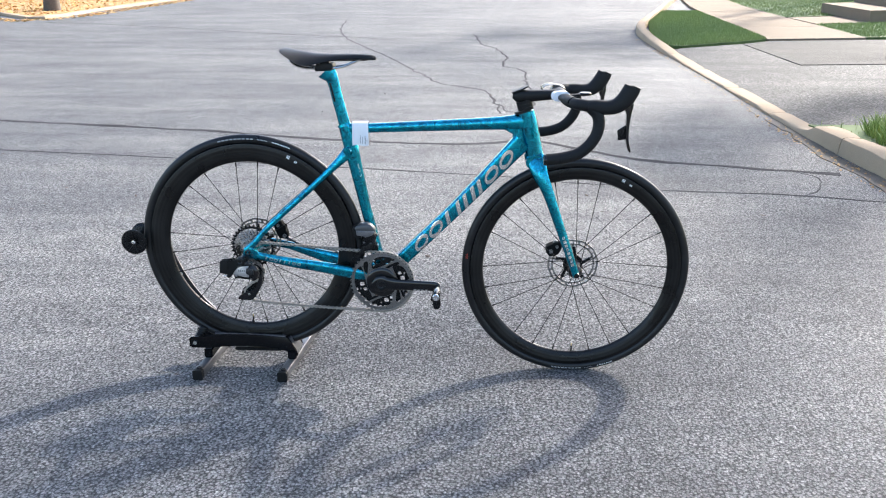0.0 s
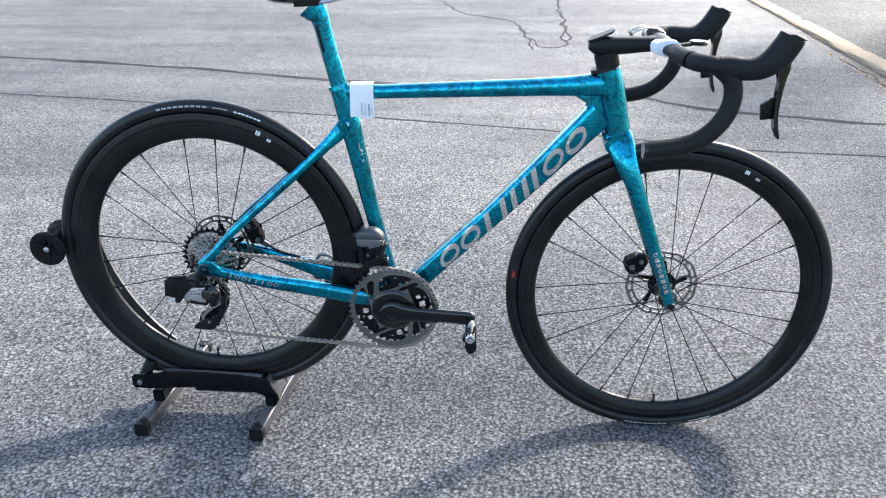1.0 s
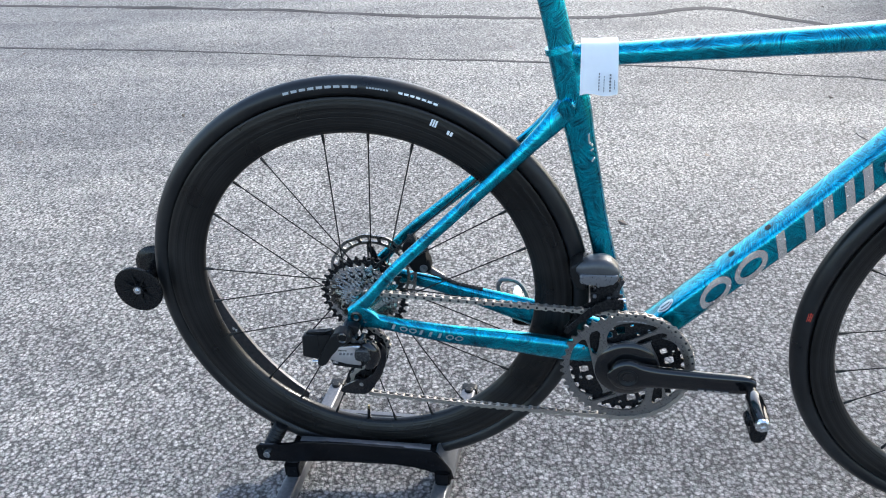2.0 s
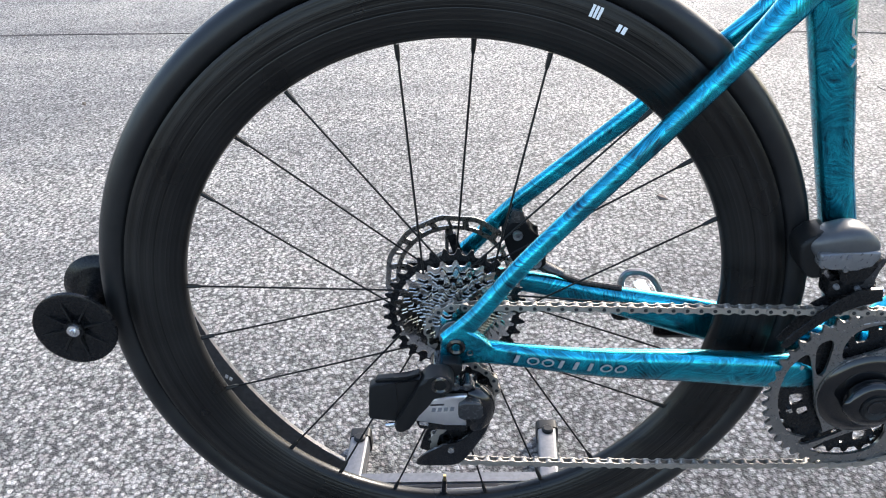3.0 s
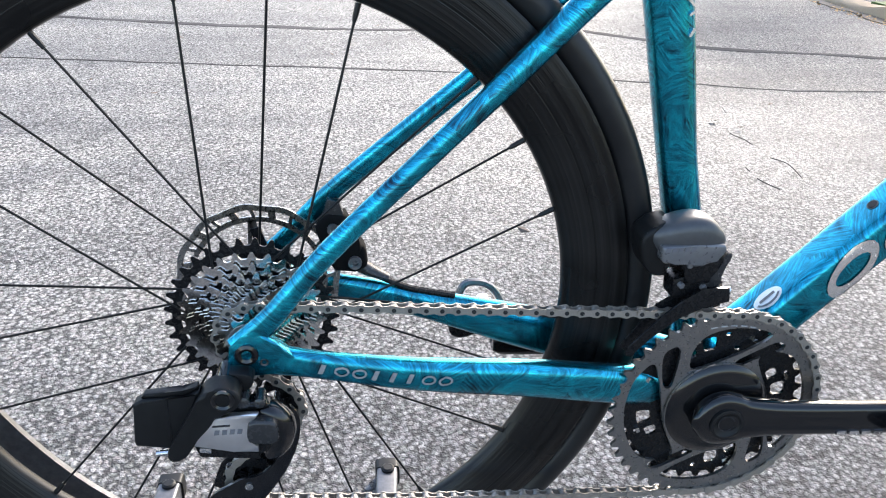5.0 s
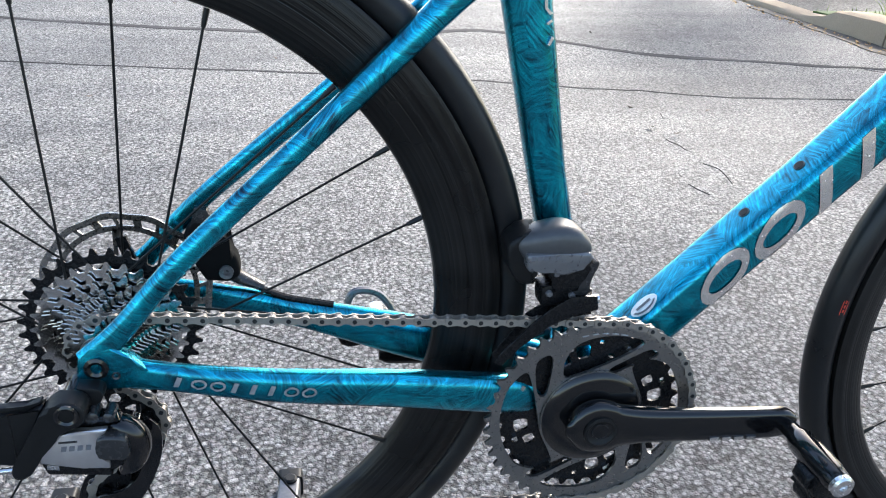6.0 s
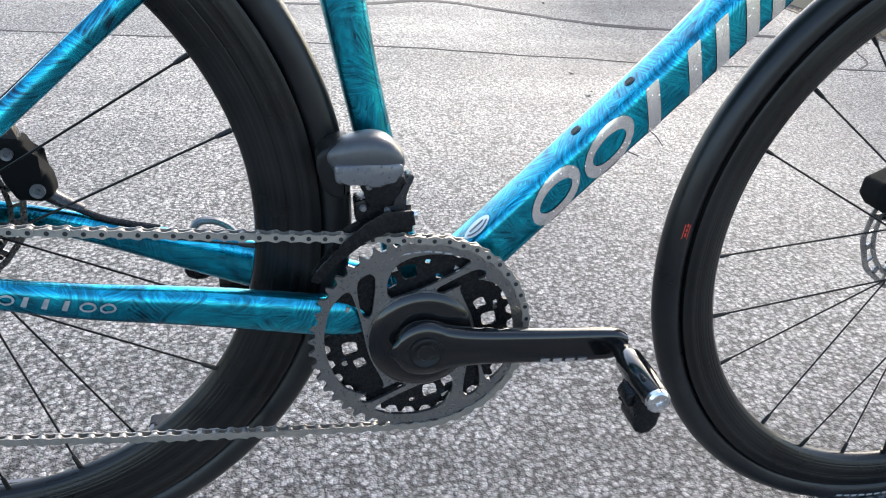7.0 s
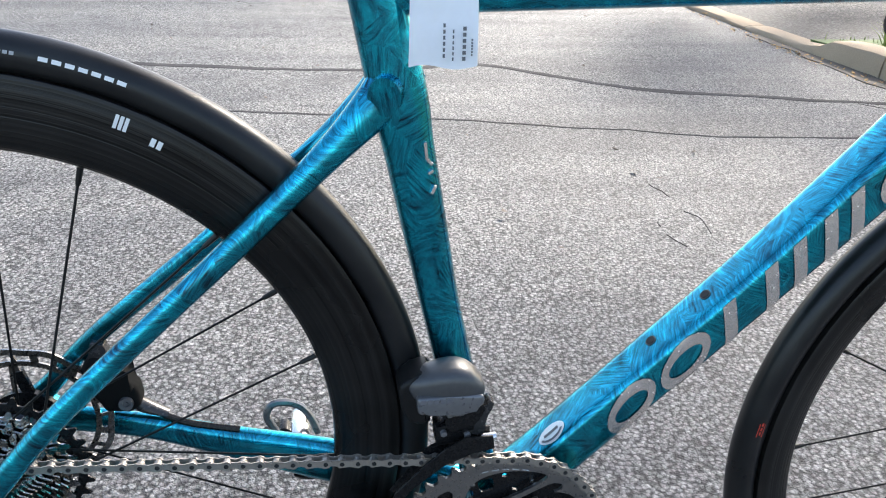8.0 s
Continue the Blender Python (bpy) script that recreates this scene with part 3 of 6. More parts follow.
crumbs = [(2.88, 1.2), (3.06, 1.2), (3.04, 2.2), (2.96, 3.4), (3.05, 5.0), (3.12, 10.48), (3.04, 10.48), (2.95, 5.0), (2.84, 3.4), (2.86, 2.4)]
stuff("fallen_leaves", scatter(crumbs, 520, 0.022, 0.0, 7), LITTER_SOIL, "dry leaf crumbs in the gutter", "leaves")


def tree(at, height, crown_r, crown_low, seed, label, leaves=5200, clump=70, size=(0.35, 0.95)):
    rng = random.Random(seed)
    x0, y0 = at
    z0 = ground(x0, y0)
    root = thing("tree", (x0, y0, z0), label, "tree")
    bm = fresh()
    sweep(bm, [(x0, y0, z0 - 0.1, 0.24, 0.24), (x0 + 0.05, y0, z0 + 0.5, 0.17, 0.17), (x0 - 0.08, y0 + 0.1, z0 + height * 0.45, 0.13, 0.13), (x0 + 0.1, y0, z0 + height * 0.9, 0.04, 0.04)], 12)
    tips = []
    for i in range(11):
        a, h = i * 2.4 + rng.random(), z0 + height * rng.uniform(0.32, 0.75)
        l = crown_r * rng.uniform(0.6, 0.95)
        tip = (x0 + math.cos(a) * l, y0 + math.sin(a) * l, h + rng.uniform(0.3, 0.9) * l * 0.7)
        sweep(bm, [(x0, y0, h, 0.07, 0.07), (x0 + math.cos(a) * l * 0.5, y0 + math.sin(a) * l * 0.5, h + l * 0.2, 0.045, 0.045), (*tip, 0.012, 0.012)], 7)
        tips.append(tip)
    part("trunk", bm, BARK, root)
    verts, faces = [], []
    clumps = []
    for i in range(clump):
        t = rng.choice(tips)
        u = rng.random() ** 0.5
        clumps.append((x0 + (t[0] - x0) * u + rng.gauss(0, 0.5), y0 + (t[1] - y0) * u + rng.gauss(0, 0.5), z0 + crown_low + (height - crown_low) * rng.random() ** 0.8, rng.uniform(*size)))
    for i in range(leaves):
        c = rng.choice(clumps)
        m = Matrix.LocRotScale((rng.gauss(c[0], c[3] * 0.5), rng.gauss(c[1], c[3] * 0.5), rng.gauss(c[2], c[3] * 0.4)), Euler((rng.uniform(-1, 1), rng.uniform(-1, 1), rng.uniform(0, 6.28))), Vector((1, 1, 1)) * rng.uniform(0.10, 0.2))
        k = len(verts)
        verts += [tuple(m @ Vector(p)) for p in ((-0.5, 0, 0), (0, -0.34, 0.06), (0.5, 0, 0), (0, 0.34, 0.06))]
        faces.append((k, k + 1, k + 2, k + 3))
    me = bpy.data.meshes.new("crown")
    me.from_pydata(verts, [], faces)
    me.materials.append(LEAF)
    part("crown", me, LEAF, root)
    return root


tree((-9.5, 16.6), 9, 3.2, 3.5, 11, "grey-barked tree standing in fallen leaves", 2600)
# the next four stand out of view, placed so their crowns dapple the road
tree((12.4, 21.7), 17.0, 2.3, 15.2, 12, "unseen tree beyond the lawn, added to cast broken shade", 420)
tree((10.3, 11.3), 11.4, 2.0, 9.6, 13, "unseen tall tree, added to cast broken shade near the bicycle", 2000)
tree((11.4, 13.65), 9.5, 2.0, 7.2, 173, "unseen tree near the steps, added to cast broken shade", 3000, 16, (0.25, 0.60))
tree((10.8, 21.2), 10.2, 1.9, 8.2, 15, "unseen lawn tree, added to cast broken shade on the far road", 2600, 24, (0.30, 0.75))
specks = [(-2.5, 0.9), (2.9, 0.9), (2.9, 7), (-4, 7)]
stuff("fallen_leaves", scatter(specks, 110, 0.024, 0.0, 8), BARK, "dry brown leaf crumbs on the road", "leaves")


# ---- the bicycle ----
RH, FH, BB = Vector((0, 0, 0.397)), Vector((0.9735, 0, 0.3365)), Vector((0.3950, 0, 0.3010))
TYRE_R, TYRE_T = 0.326, 0.014
bike = thing("road_bicycle", (0.45, 0, 0), "teal marbled road bicycle with deep black wheels in a stand", "bicycle")


def mirror(rows):
    return [(r[0], -r[1], *r[2:]) for r in rows]


def decal_rows(bm, quads, place):
    """Thin raised shapes laid on a surface: each quad of (s, h) corners is cut fine and put down by place()."""
    for q in quads:
        n = 5
        grid = []
        for i in range(n):
            row = []
            for j in range(n):
                u, v = i / (n - 1), j / (n - 1)
                s = (1 - v) * ((1 - u) * q[0][0] + u * q[1][0]) + v * ((1 - u) * q[3][0] + u * q[2][0])
                h = (1 - v) * ((1 - u) * q[0][1] + u * q[1][1]) + v * ((1 - u) * q[3][1] + u * q[2][1])
                row.append(bm.verts.new(place(s, h)))
            grid.append(row)
        for a, b in zip(grid, grid[1:]):
            for j in range(n - 1):
                bm.faces.new((a[j], a[j + 1], b[j + 1], b[j]))
    return bm


def oval_quads(s, h, rs, rh, thick, slant, a0=0.0, a1=360.0, n=20):
    """Quads of an oval band, or of a piece of one."""
    out = []
    for i in range(n):
        pts = []
        for a, k in ((i, 1), (i + 1, 1), (i + 1, thick), (i, thick)):
            w = radians(a0 + (a1 - a0) * a / n)
            hh = rh * k * math.sin(w)
            pts.append((s + rs * (k if k == 1 else (rs - (1 - thick) * rh) / rs) * math.cos(w) + slant * hh, h + hh))
        out.append(pts)
    return out


def bar_quad(s, h0, h1, w, slant):
    return [(s + slant * h0, h0), (s + w + slant * h0, h0), (s + w + slant * h1, h1), (s + slant * h1, h1)]


# frame tubes: x, y, z, half height, half width
DT0, DT1, DT_H, DT_W, DT_P, DT_U = Vector((0.4045, 0, 0.3122)), Vector((0.8100, 0, 0.7158)), 0.0208, 0.0222, 5.0, 5.0
DT_T = (DT1 - DT0).normalized()
DT_N = Vector((-DT_T.z, 0, DT_T.x))


def dt_grow(s):
    """How far the down tube has swelled towards the head tube, 0 to 1."""
    return min(1.3, max(0.0, (s - 0.28) / 0.24)) ** 1.3


def dt_row(s, width=None):
    g = dt_grow(s)
    return (*(DT0 + DT_T * s + DT_N * 0.0078 * g), DT_H + 0.0052 * g, width or DT_W + 0.0008 * g)


down_tube = part("down_tube", sweep(fresh(), [dt_row(0.0, 0.026), dt_row(0.085), dt_row(0.20), dt_row(0.28), dt_row(0.36), dt_row(0.44), dt_row(0.52), dt_row(0.575)], 36, power=DT_P, upper=DT_U), PAINT, bike)
part("seat_tube", sweep(fresh(), [(0.397, 0, 0.303, 0.018, 0.020), (0.3775, 0, 0.385, 0.0160, 0.018), (0.3555, 0, 0.480, 0.0158, 0.0160), (0.3450, 0, 0.525, 0.0160, 0.0155), (0.3285, 0, 0.606, 0.0182, 0.0150), (0.3195, 0, 0.650, 0.0192, 0.0150), (0.3115, 0, 0.690, 0.0212, 0.0150), (0.2930, 0, 0.768, 0.0190, 0.0150)], 24, power=2.4), PAINT, bike)
part("top_tube", sweep(fresh(), [(0.296, 0, 0.757, 0.0150, 0.013), (0.36, 0, 0.758, 0.0135, 0.0150), (0.55, 0, 0.7665, 0.0155, 0.0165), (0.72, 0, 0.7745, 0.0182, 0.0185), (0.805, 0, 0.779, 0.0235, 0.0205)], 24, power=2.6), PAINT, bike)
part("head_tube", sweep(fresh(), [(0.8115, 0, 0.8085, 0.0245, 0.0215), (0.8195, 0, 0.778, 0.026, 0.0225), (0.8330, 0, 0.720, 0.0255, 0.0235), (0.8430, 0, 0.6765, 0.0265, 0.0255)], 28, power=2.3), PAINT, bike)
part("bottom_bracket_shell", lathe(fresh(), [(0.021, -0.040), (0.0245, -0.036), (0.0255, 0), (0.0245, 0.036), (0.021, 0.040)], BB, 32), PAINT, bike)
CS = [(0.004, -0.0665, 0.391, 0.014, 0.006), (0.05, -0.0655, 0.3805, 0.0115, 0.0075), (0.128, -0.062, 0.3640, 0.0140, 0.0095), (0.215, -0.052, 0.3475, 0.0165, 0.0110), (0.305, -0.037, 0.3250, 0.0185, 0.0120), (0.390, -0.022, 0.306, 0.0185, 0.012)]
SS = [(-0.005, -0.0675, 0.399, 0.0120, 0.0060), (0.0215, -0.0655, 0.4260, 0.0090, 0.0062), (0.0635, -0.0580, 0.4720, 0.0085, 0.0066), (0.1390, -0.0430, 0.5395, 0.0088, 0.0070), (0.1900, -0.0330, 0.5845, 0.0094, 0.0074), (0.2550, -0.0180, 0.6435, 0.0110, 0.0088), (0.2880, -0.0095, 0.6750, 0.0150, 0.0100), (0.3080, -0.0030, 0.6960, 0.0185, 0.0105), (0.3200, 0.0, 0.7100, 0.0150, 0.0090)]
chainstay = part("chainstay", sweep(fresh(), CS, 20, power=2.5), PAINT, bike)
part("chainstay", sweep(fresh(), [(0.004, 0.0665, 0.390, 0.013, 0.006), (0.086, 0.061, 0.377, 0.0120, 0.0075), (0.157, 0.055, 0.3585, 0.0150, 0.0090), (0.25, 0.045, 0.335, 0.0225, 0.0105), (0.33, 0.030, 0.319, 0.0235, 0.0120), (0.390, 0.020, 0.307, 0.0200, 0.012)], 20, power=2.5), PAINT, bike)
part("seatstay", sweep(fresh(), SS, 18, power=2.3), PAINT, bike)
part("seatstay", sweep(fresh(), mirror(SS), 18, power=2.3), PAINT, bike)
DROP = [(-0.0150, 0.390), (-0.0125, 0.404), (-0.002, 0.414), (0.012, 0.414), (0.024, 0.403), (0.036, 0.392), (0.026, 0.378), (0.004, 0.377), (-0.010, 0.381)]
for y in (-0.0675, 0.0675):
    drop = part("dropout", prism(fresh(), DROP, y - 0.0055, y + 0.0055, 0.003), PAINT, bike)
    s = -1 if y < 0 else 1
    part("axle_end", lathe(fresh(), [(0.0036, y + s * 0.0010), (0.0040, y + s * 0.0070), (0.0062, y + s * 0.0080), (0.0086, y + s * 0.0070), (0.0088, y)], RH, 28), GLOSS, drop, "dark hollow axle end")
    part("lock_screw", lathe(fresh(), [(0.0012, y + s * 0.0052), (0.0030, y + s * 0.0062), (0.0034, y + s * 0.0050), (0.0034, y)], (0.0125, 0, 0.3895), 16), SHELL, drop)
def seat_mark(x0, z0, x1, z1, w):
    p, q = Vector((x0, 0, z0)), Vector((x1, 0, z1))
    n = Vector((-(q - p).z, 0, (q - p).x)).normalized() * w / 2
    part("silver_mark", prism(fresh(), [(v.x, v.z) for v in (p - n, q - n, q + n, p + n)], -0.0150, -0.004), LETTER, bike)


for row in ((0.3300, 0.6560, 0.3315, 0.6430, 0.0022), (0.3315, 0.6435, 0.3355, 0.6395, 0.0022), (0.3330, 0.6325, 0.3365, 0.6350, 0.0020), (0.3355, 0.6170, 0.3385, 0.6230, 0.0022)):
    seat_mark(*row)
part("head_gusset", prism(fresh(), [(0.7400, 0.763), (0.7550, 0.7580), (0.7680, 0.7545), (0.7785, 0.7490), (0.7815, 0.7430), (0.7795, 0.7340), (0.7740, 0.7240), (0.7800, 0.712), (0.7950, 0.710), (0.8170, 0.72), (0.8170, 0.765), (0.7650, 0.772)], -0.0135, 0.0135, 0.004, 3), PAINT, bike)
# bridge of the upper and lower stays
part("stay_bridge", sweep(fresh(), [(0.3, -0.02, 0.69, 0.014, 0.012), (0.305, 0, 0.692, 0.016, 0.013), (0.3, 0.02, 0.69, 0.014, 0.012)], 14, ref=(1, 0, 0)), PAINT, bike)

FORK = [(0.8365, -0.006, 0.690, 0.0270, 0.012), (0.8465, -0.024, 0.666, 0.0270, 0.0125), (0.8575, -0.038, 0.635, 0.0230, 0.0120), (0.8805, -0.045, 0.585, 0.0165, 0.0110), (0.9195, -0.051, 0.480, 0.0135, 0.0095), (0.9545, -0.0555, 0.385, 0.0115, 0.0080), (0.9735, -0.0570, 0.332, 0.0105, 0.0075)]
fork = part("fork", sweep(sweep(sweep(fresh(), FORK, 20, power=2.2), mirror(FORK), 20, power=2.2), [(0.8405, -0.03, 0.668, 0.02, 0.026), (0.8405, 0.03, 0.668, 0.02, 0.026)], 20, ref=(1, 0, 0.2), k=2), PAINT, bike)
part("headset_ring", sweep(fresh(), [(0.8035, 0, 0.806, 0.0235, 0.0225), (0.8015, 0, 0.813, 0.0225, 0.0215)], 24, k=1), MATT, bike)
part("axle_end", lathe(fresh(), [(0.003, -0.066), (0.0075, -0.0655), (0.0085, -0.062), (0.0085, 0.062), (0.0075, 0.0655)], FH, 20), GLOSS, fork)

# the maker's mark on the down tube, as plain silver ovals and bars
def on_down_tube(s, h, side=-1):
    row = dt_row(s)
    f = min(0.999, abs(h) / (row[3] + 0.0008))
    y = side * (row[4] + 0.0009) * (1 - f ** DT_P) ** (1 / DT_P)
    p = Vector(row[:3]) + DT_N * h
    return (p.x, y, p.z)


for kind, s in (("o", 0.153), ("o", 0.2135), ("bar", 0.264), ("bar", 0.3085), ("bar", 0.338), ("bar", 0.3700), ("bar", 0.397), ("o", 0.446), ("o", 0.5065)):
    sl = 0.6
    if kind == "o":
        quads = oval_quads(s, -0.0012, 0.0275, 0.0178, 0.50, sl)
    else:
        quads = [bar_quad(s - 0.007, -0.0180, 0.0160, 0.0135, sl)]
    for side in (-1, 1):
        part("silver_mark", decal_rows(fresh(), quads, lambda a, b: on_down_tube(a, b, side)), LETTER, down_tube, "plain pale silver mark")
for x, z in ((0.5732, 0.5165), (0.5299, 0.474)):
    n = DT_N
    base = Vector((x, 0, z)) + DT_N * ((DT0 + DT_T * ((Vector((x, 0, z)) - DT0) @ DT_T) + DT_N * DT_H - Vector((x, 0, z))) @ DT_N)
    b = pin(fresh(), tuple(base - n * 0.004), tuple(base + n * 0.0007), 0.0050, 18)
    boss = part("bottle_boss", b, SATIN, down_tube, "small grey-rimmed bottle boss")
    part("socket", pin(fresh(), tuple(base), tuple(base + n * 0.0011), 0.0041, 14), MATT, boss, "black threaded socket")


def on_top_face(s, y, lift=0.0006):
    h = DT_H * (1 - min(0.999, abs(y) / DT_W) ** DT_U) ** (1 / DT_U) + lift
    p = DT0 + DT_T * s + DT_N * h
    return (p.x, y, p.z)


# round white approval sticker
part("sticker", decal_rows(fresh(), oval_quads(0.084, -0.0085, 0.0145, 0.0095, 0.02, 0.0), on_top_face), WHITE, down_tube, "small round white sticker")
part("print", decal_rows(fresh(), oval_quads(0.084, -0.0085, 0.0125, 0.0078, 0.72, 0.0, 190, 340, 10) + [bar_quad(0.076, -0.0095, -0.0062, 0.016, 0.0)], lambda a, b: on_top_face(a, b, 0.0011)), INK, down_tube)


def on_chainstay(s, h):
    rows = smooth_path(CS, 6)
    i = min(len(rows) - 1, max(0, int(np.argmin([abs(r[0] - s) for r in rows]))))
    r = rows[i]
    f = min(0.99, abs(h) / r[3])
    return (s, r[1] - (r[4] + 0.0009) * (1 - f ** 2.5) ** 0.4 - (s - r[0]) * 0.0, r[2] + h - 0.17 * (s - r[0]))


for i in range(8):
    s = 0.056 + i * 0.0135
    q = oval_quads(s, 0.0010, 0.0058, 0.0044, 0.60, 0.3, n=12) if i in (1, 2, 6, 7) else [bar_quad(s - 0.0035, -0.0034, 0.0054, 0.0036, 0.4)]
    part("silver_mark", decal_rows(fresh(), q, on_chainstay), DULL, chainstay)


def on_fork(s, h):
    rows = smooth_path(FORK, 6)
    r = rows[int(np.argmin([abs(q[2] - s) for q in rows]))]
    f = min(0.99, abs(h) / r[3])
    return (r[0] + (r[2] - s) * 0.38 + h * 0.93, r[1] - (r[4] + 0.0009) * (1 - f ** 2.2) ** (1 / 2.2), s + h * 0.35)


for i in range(8):
    z = 0.452 - i * 0.0115
    part("silver_mark", decal_rows(fresh(), [[(z - 0.004, -0.0045), (z - 0.004, 0.0045), (z + 0.0035, 0.0045), (z + 0.0035, -0.0045)]] if i % 3 else oval_quads(z, 0, 0.0045, 0.0045, 0.5, 0.2, n=10), on_fork), LETTER, fork)

# seat post, saddle
post = part("seatpost", sweep(fresh(), [(0.2950, 0, 0.760, 0.0170, 0.0115), (0.276, 0, 0.840, 0.0165, 0.0112), (0.2645, 0, 0.892, 0.0175, 0.0112), (0.254, 0, 0.910, 0.024, 0.0125), (0.2455, 0, 0.920, 0.0285, 0.0125)], 22, power=2.3), PAINT, bike)
part("collar", sweep(fresh(), [(0.2925, 0, 0.763, 0.0205, 0.0165), (0.2905, 0, 0.7705, 0.0195, 0.0155)], 24, power=2.4, k=1), PAINT, post)
part("marking", prism(fresh(), [(0.2550, 0.886), (0.2595, 0.887), (0.2715, 0.836), (0.2670, 0.833)], -0.0118, -0.0085, 0.0005), MATT, post)
part("clamp", prism(prism(fresh(), [(0.220, 0.919), (0.266, 0.922), (0.272, 0.932), (0.268, 0.943), (0.254, 0.939), (0.236, 0.938), (0.224, 0.943), (0.219, 0.932)], -0.026, 0.026, 0.003), [(0.228, 0.932), (0.260, 0.934), (0.256, 0.950), (0.232, 0.949)], -0.012, 0.012, 0.002), MATT, post)


def saddle_mesh(bm, rows, n=16):
    """A padded shell: x, height of the ridge, half width, fall towards the edges, thickness."""
    rows = smooth_path(rows, 5)
    grid = []
    for x, z, w, fall, thick in rows:
        top = [(x, w * v, z - fall * abs(v) ** 2.2 - thick * 0.5 * abs(v) ** 6) for v in (2 * j / n - 1 for j in range(n + 1))]
        low = [(x, w * 0.97 * v, z - thick - fall * abs(v) ** 2.2 + thick * 0.4 * abs(v) ** 6) for v in (1 - 2 * j / n for j in range(n + 1))]
        grid.append([bm.verts.new(p) for p in top + low])
    m = len(grid[0])
    for a, b in zip(grid, grid[1:]):
        for j in range(m):
            bm.faces.new((a[j], a[(j + 1) % m], b[(j + 1) % m], b[j]))
    bm.faces.new(grid[0])
    bm.faces.new(grid[-1][::-1])
    return bm


saddle = part("saddle", saddle_mesh(fresh(), [(0.127, 0.982, 0.050, 0.003, 0.004), (0.136, 0.981, 0.064, 0.007, 0.006), (0.160, 0.9765, 0.070, 0.017, 0.008), (0.185, 0.9725, 0.068, 0.026, 0.010), (0.215, 0.968, 0.054, 0.021, 0.012), (0.25, 0.9660, 0.038, 0.012, 0.013), (0.29, 0.9660, 0.027, 0.006, 0.013), (0.34, 0.9660, 0.0205, 0.004, 0.0135), (0.375, 0.964, 0.0175, 0.004, 0.0125), (0.389, 0.959, 0.010, 0.003, 0.008)]), MATT, bike, "slim black saddle", 50)
part("saddle_shell", sweep(fresh(), [(0.160, 0, 0.954, 0.004, 0.035), (0.20, 0, 0.951, 0.004, 0.032), (0.25, 0, 0.950, 0.004, 0.022), (0.30, 0, 0.950, 0.004, 0.014), (0.365, 0, 0.950, 0.003, 0.010)], 16, power=2.5), GLOSS, saddle)
for y in (-0.022, 0.022):
    part("rail", tube(fresh(), [(0.152, y * 1.5, 0.950), (0.168, y * 1.2, 0.936), (0.195, y, 0.929), (0.25, y, 0.928), (0.295, y * 0.9, 0.932), (0.325, y * 0.6, 0.943), (0.345, y * 0.4, 0.952)], 0.0036, 8), STEEL, saddle, "bright steel saddle rail")

# stem and handlebar
stem = part("stem", sweep(fresh(), [(0.7730, 0, 0.853, 0.008, 0.013), (0.7910, 0, 0.852, 0.0175, 0.0185), (0.8260, 0, 0.853, 0.0165, 0.0180), (0.8660, 0, 0.8555, 0.0145, 0.0185), (0.9010, 0, 0.8585, 0.0130, 0.0260), (0.9180, 0, 0.860, 0.009, 0.030)], 22, power=2.8), MATT, bike, "matt black stem")
part("top_cap", sweep(fresh(), [(0.7950, 0, 0.8690, 0.026, 0.018), (0.7935, 0, 0.8725, 0.027, 0.0175)], 22, power=2.4, k=1), MATT, stem)
for i in range(3):
    a, b = 0.812 + i * 0.0095, 0.8212 + i * 0.0095
    f = lambda z: 0.8125 - (z - 0.8125) * 0.28
    part("spacer", sweep(fresh(), [(f(a), 0, a, 0.0225, 0.0205), (f(b), 0, b, 0.0222, 0.0203)], 24, power=2.3, k=1), MATT, stem)
bar = part("handlebar", sweep(fresh(), [(0.9210, -0.165, 0.862, 0.0115, 0.0165), (0.9120, -0.11, 0.861, 0.0110, 0.019), (0.9080, -0.05, 0.860, 0.0118, 0.019), (0.9060, 0, 0.860, 0.014, 0.019), (0.9050, 0.045, 0.860, 0.0118, 0.019), (0.9040, 0.09, 0.861, 0.0110, 0.019), (0.9100, 0.13, 0.862, 0.0115, 0.0165)], 18, ref=(1, 0, 0)), MATT, bike, "black drop handlebar with black tape")
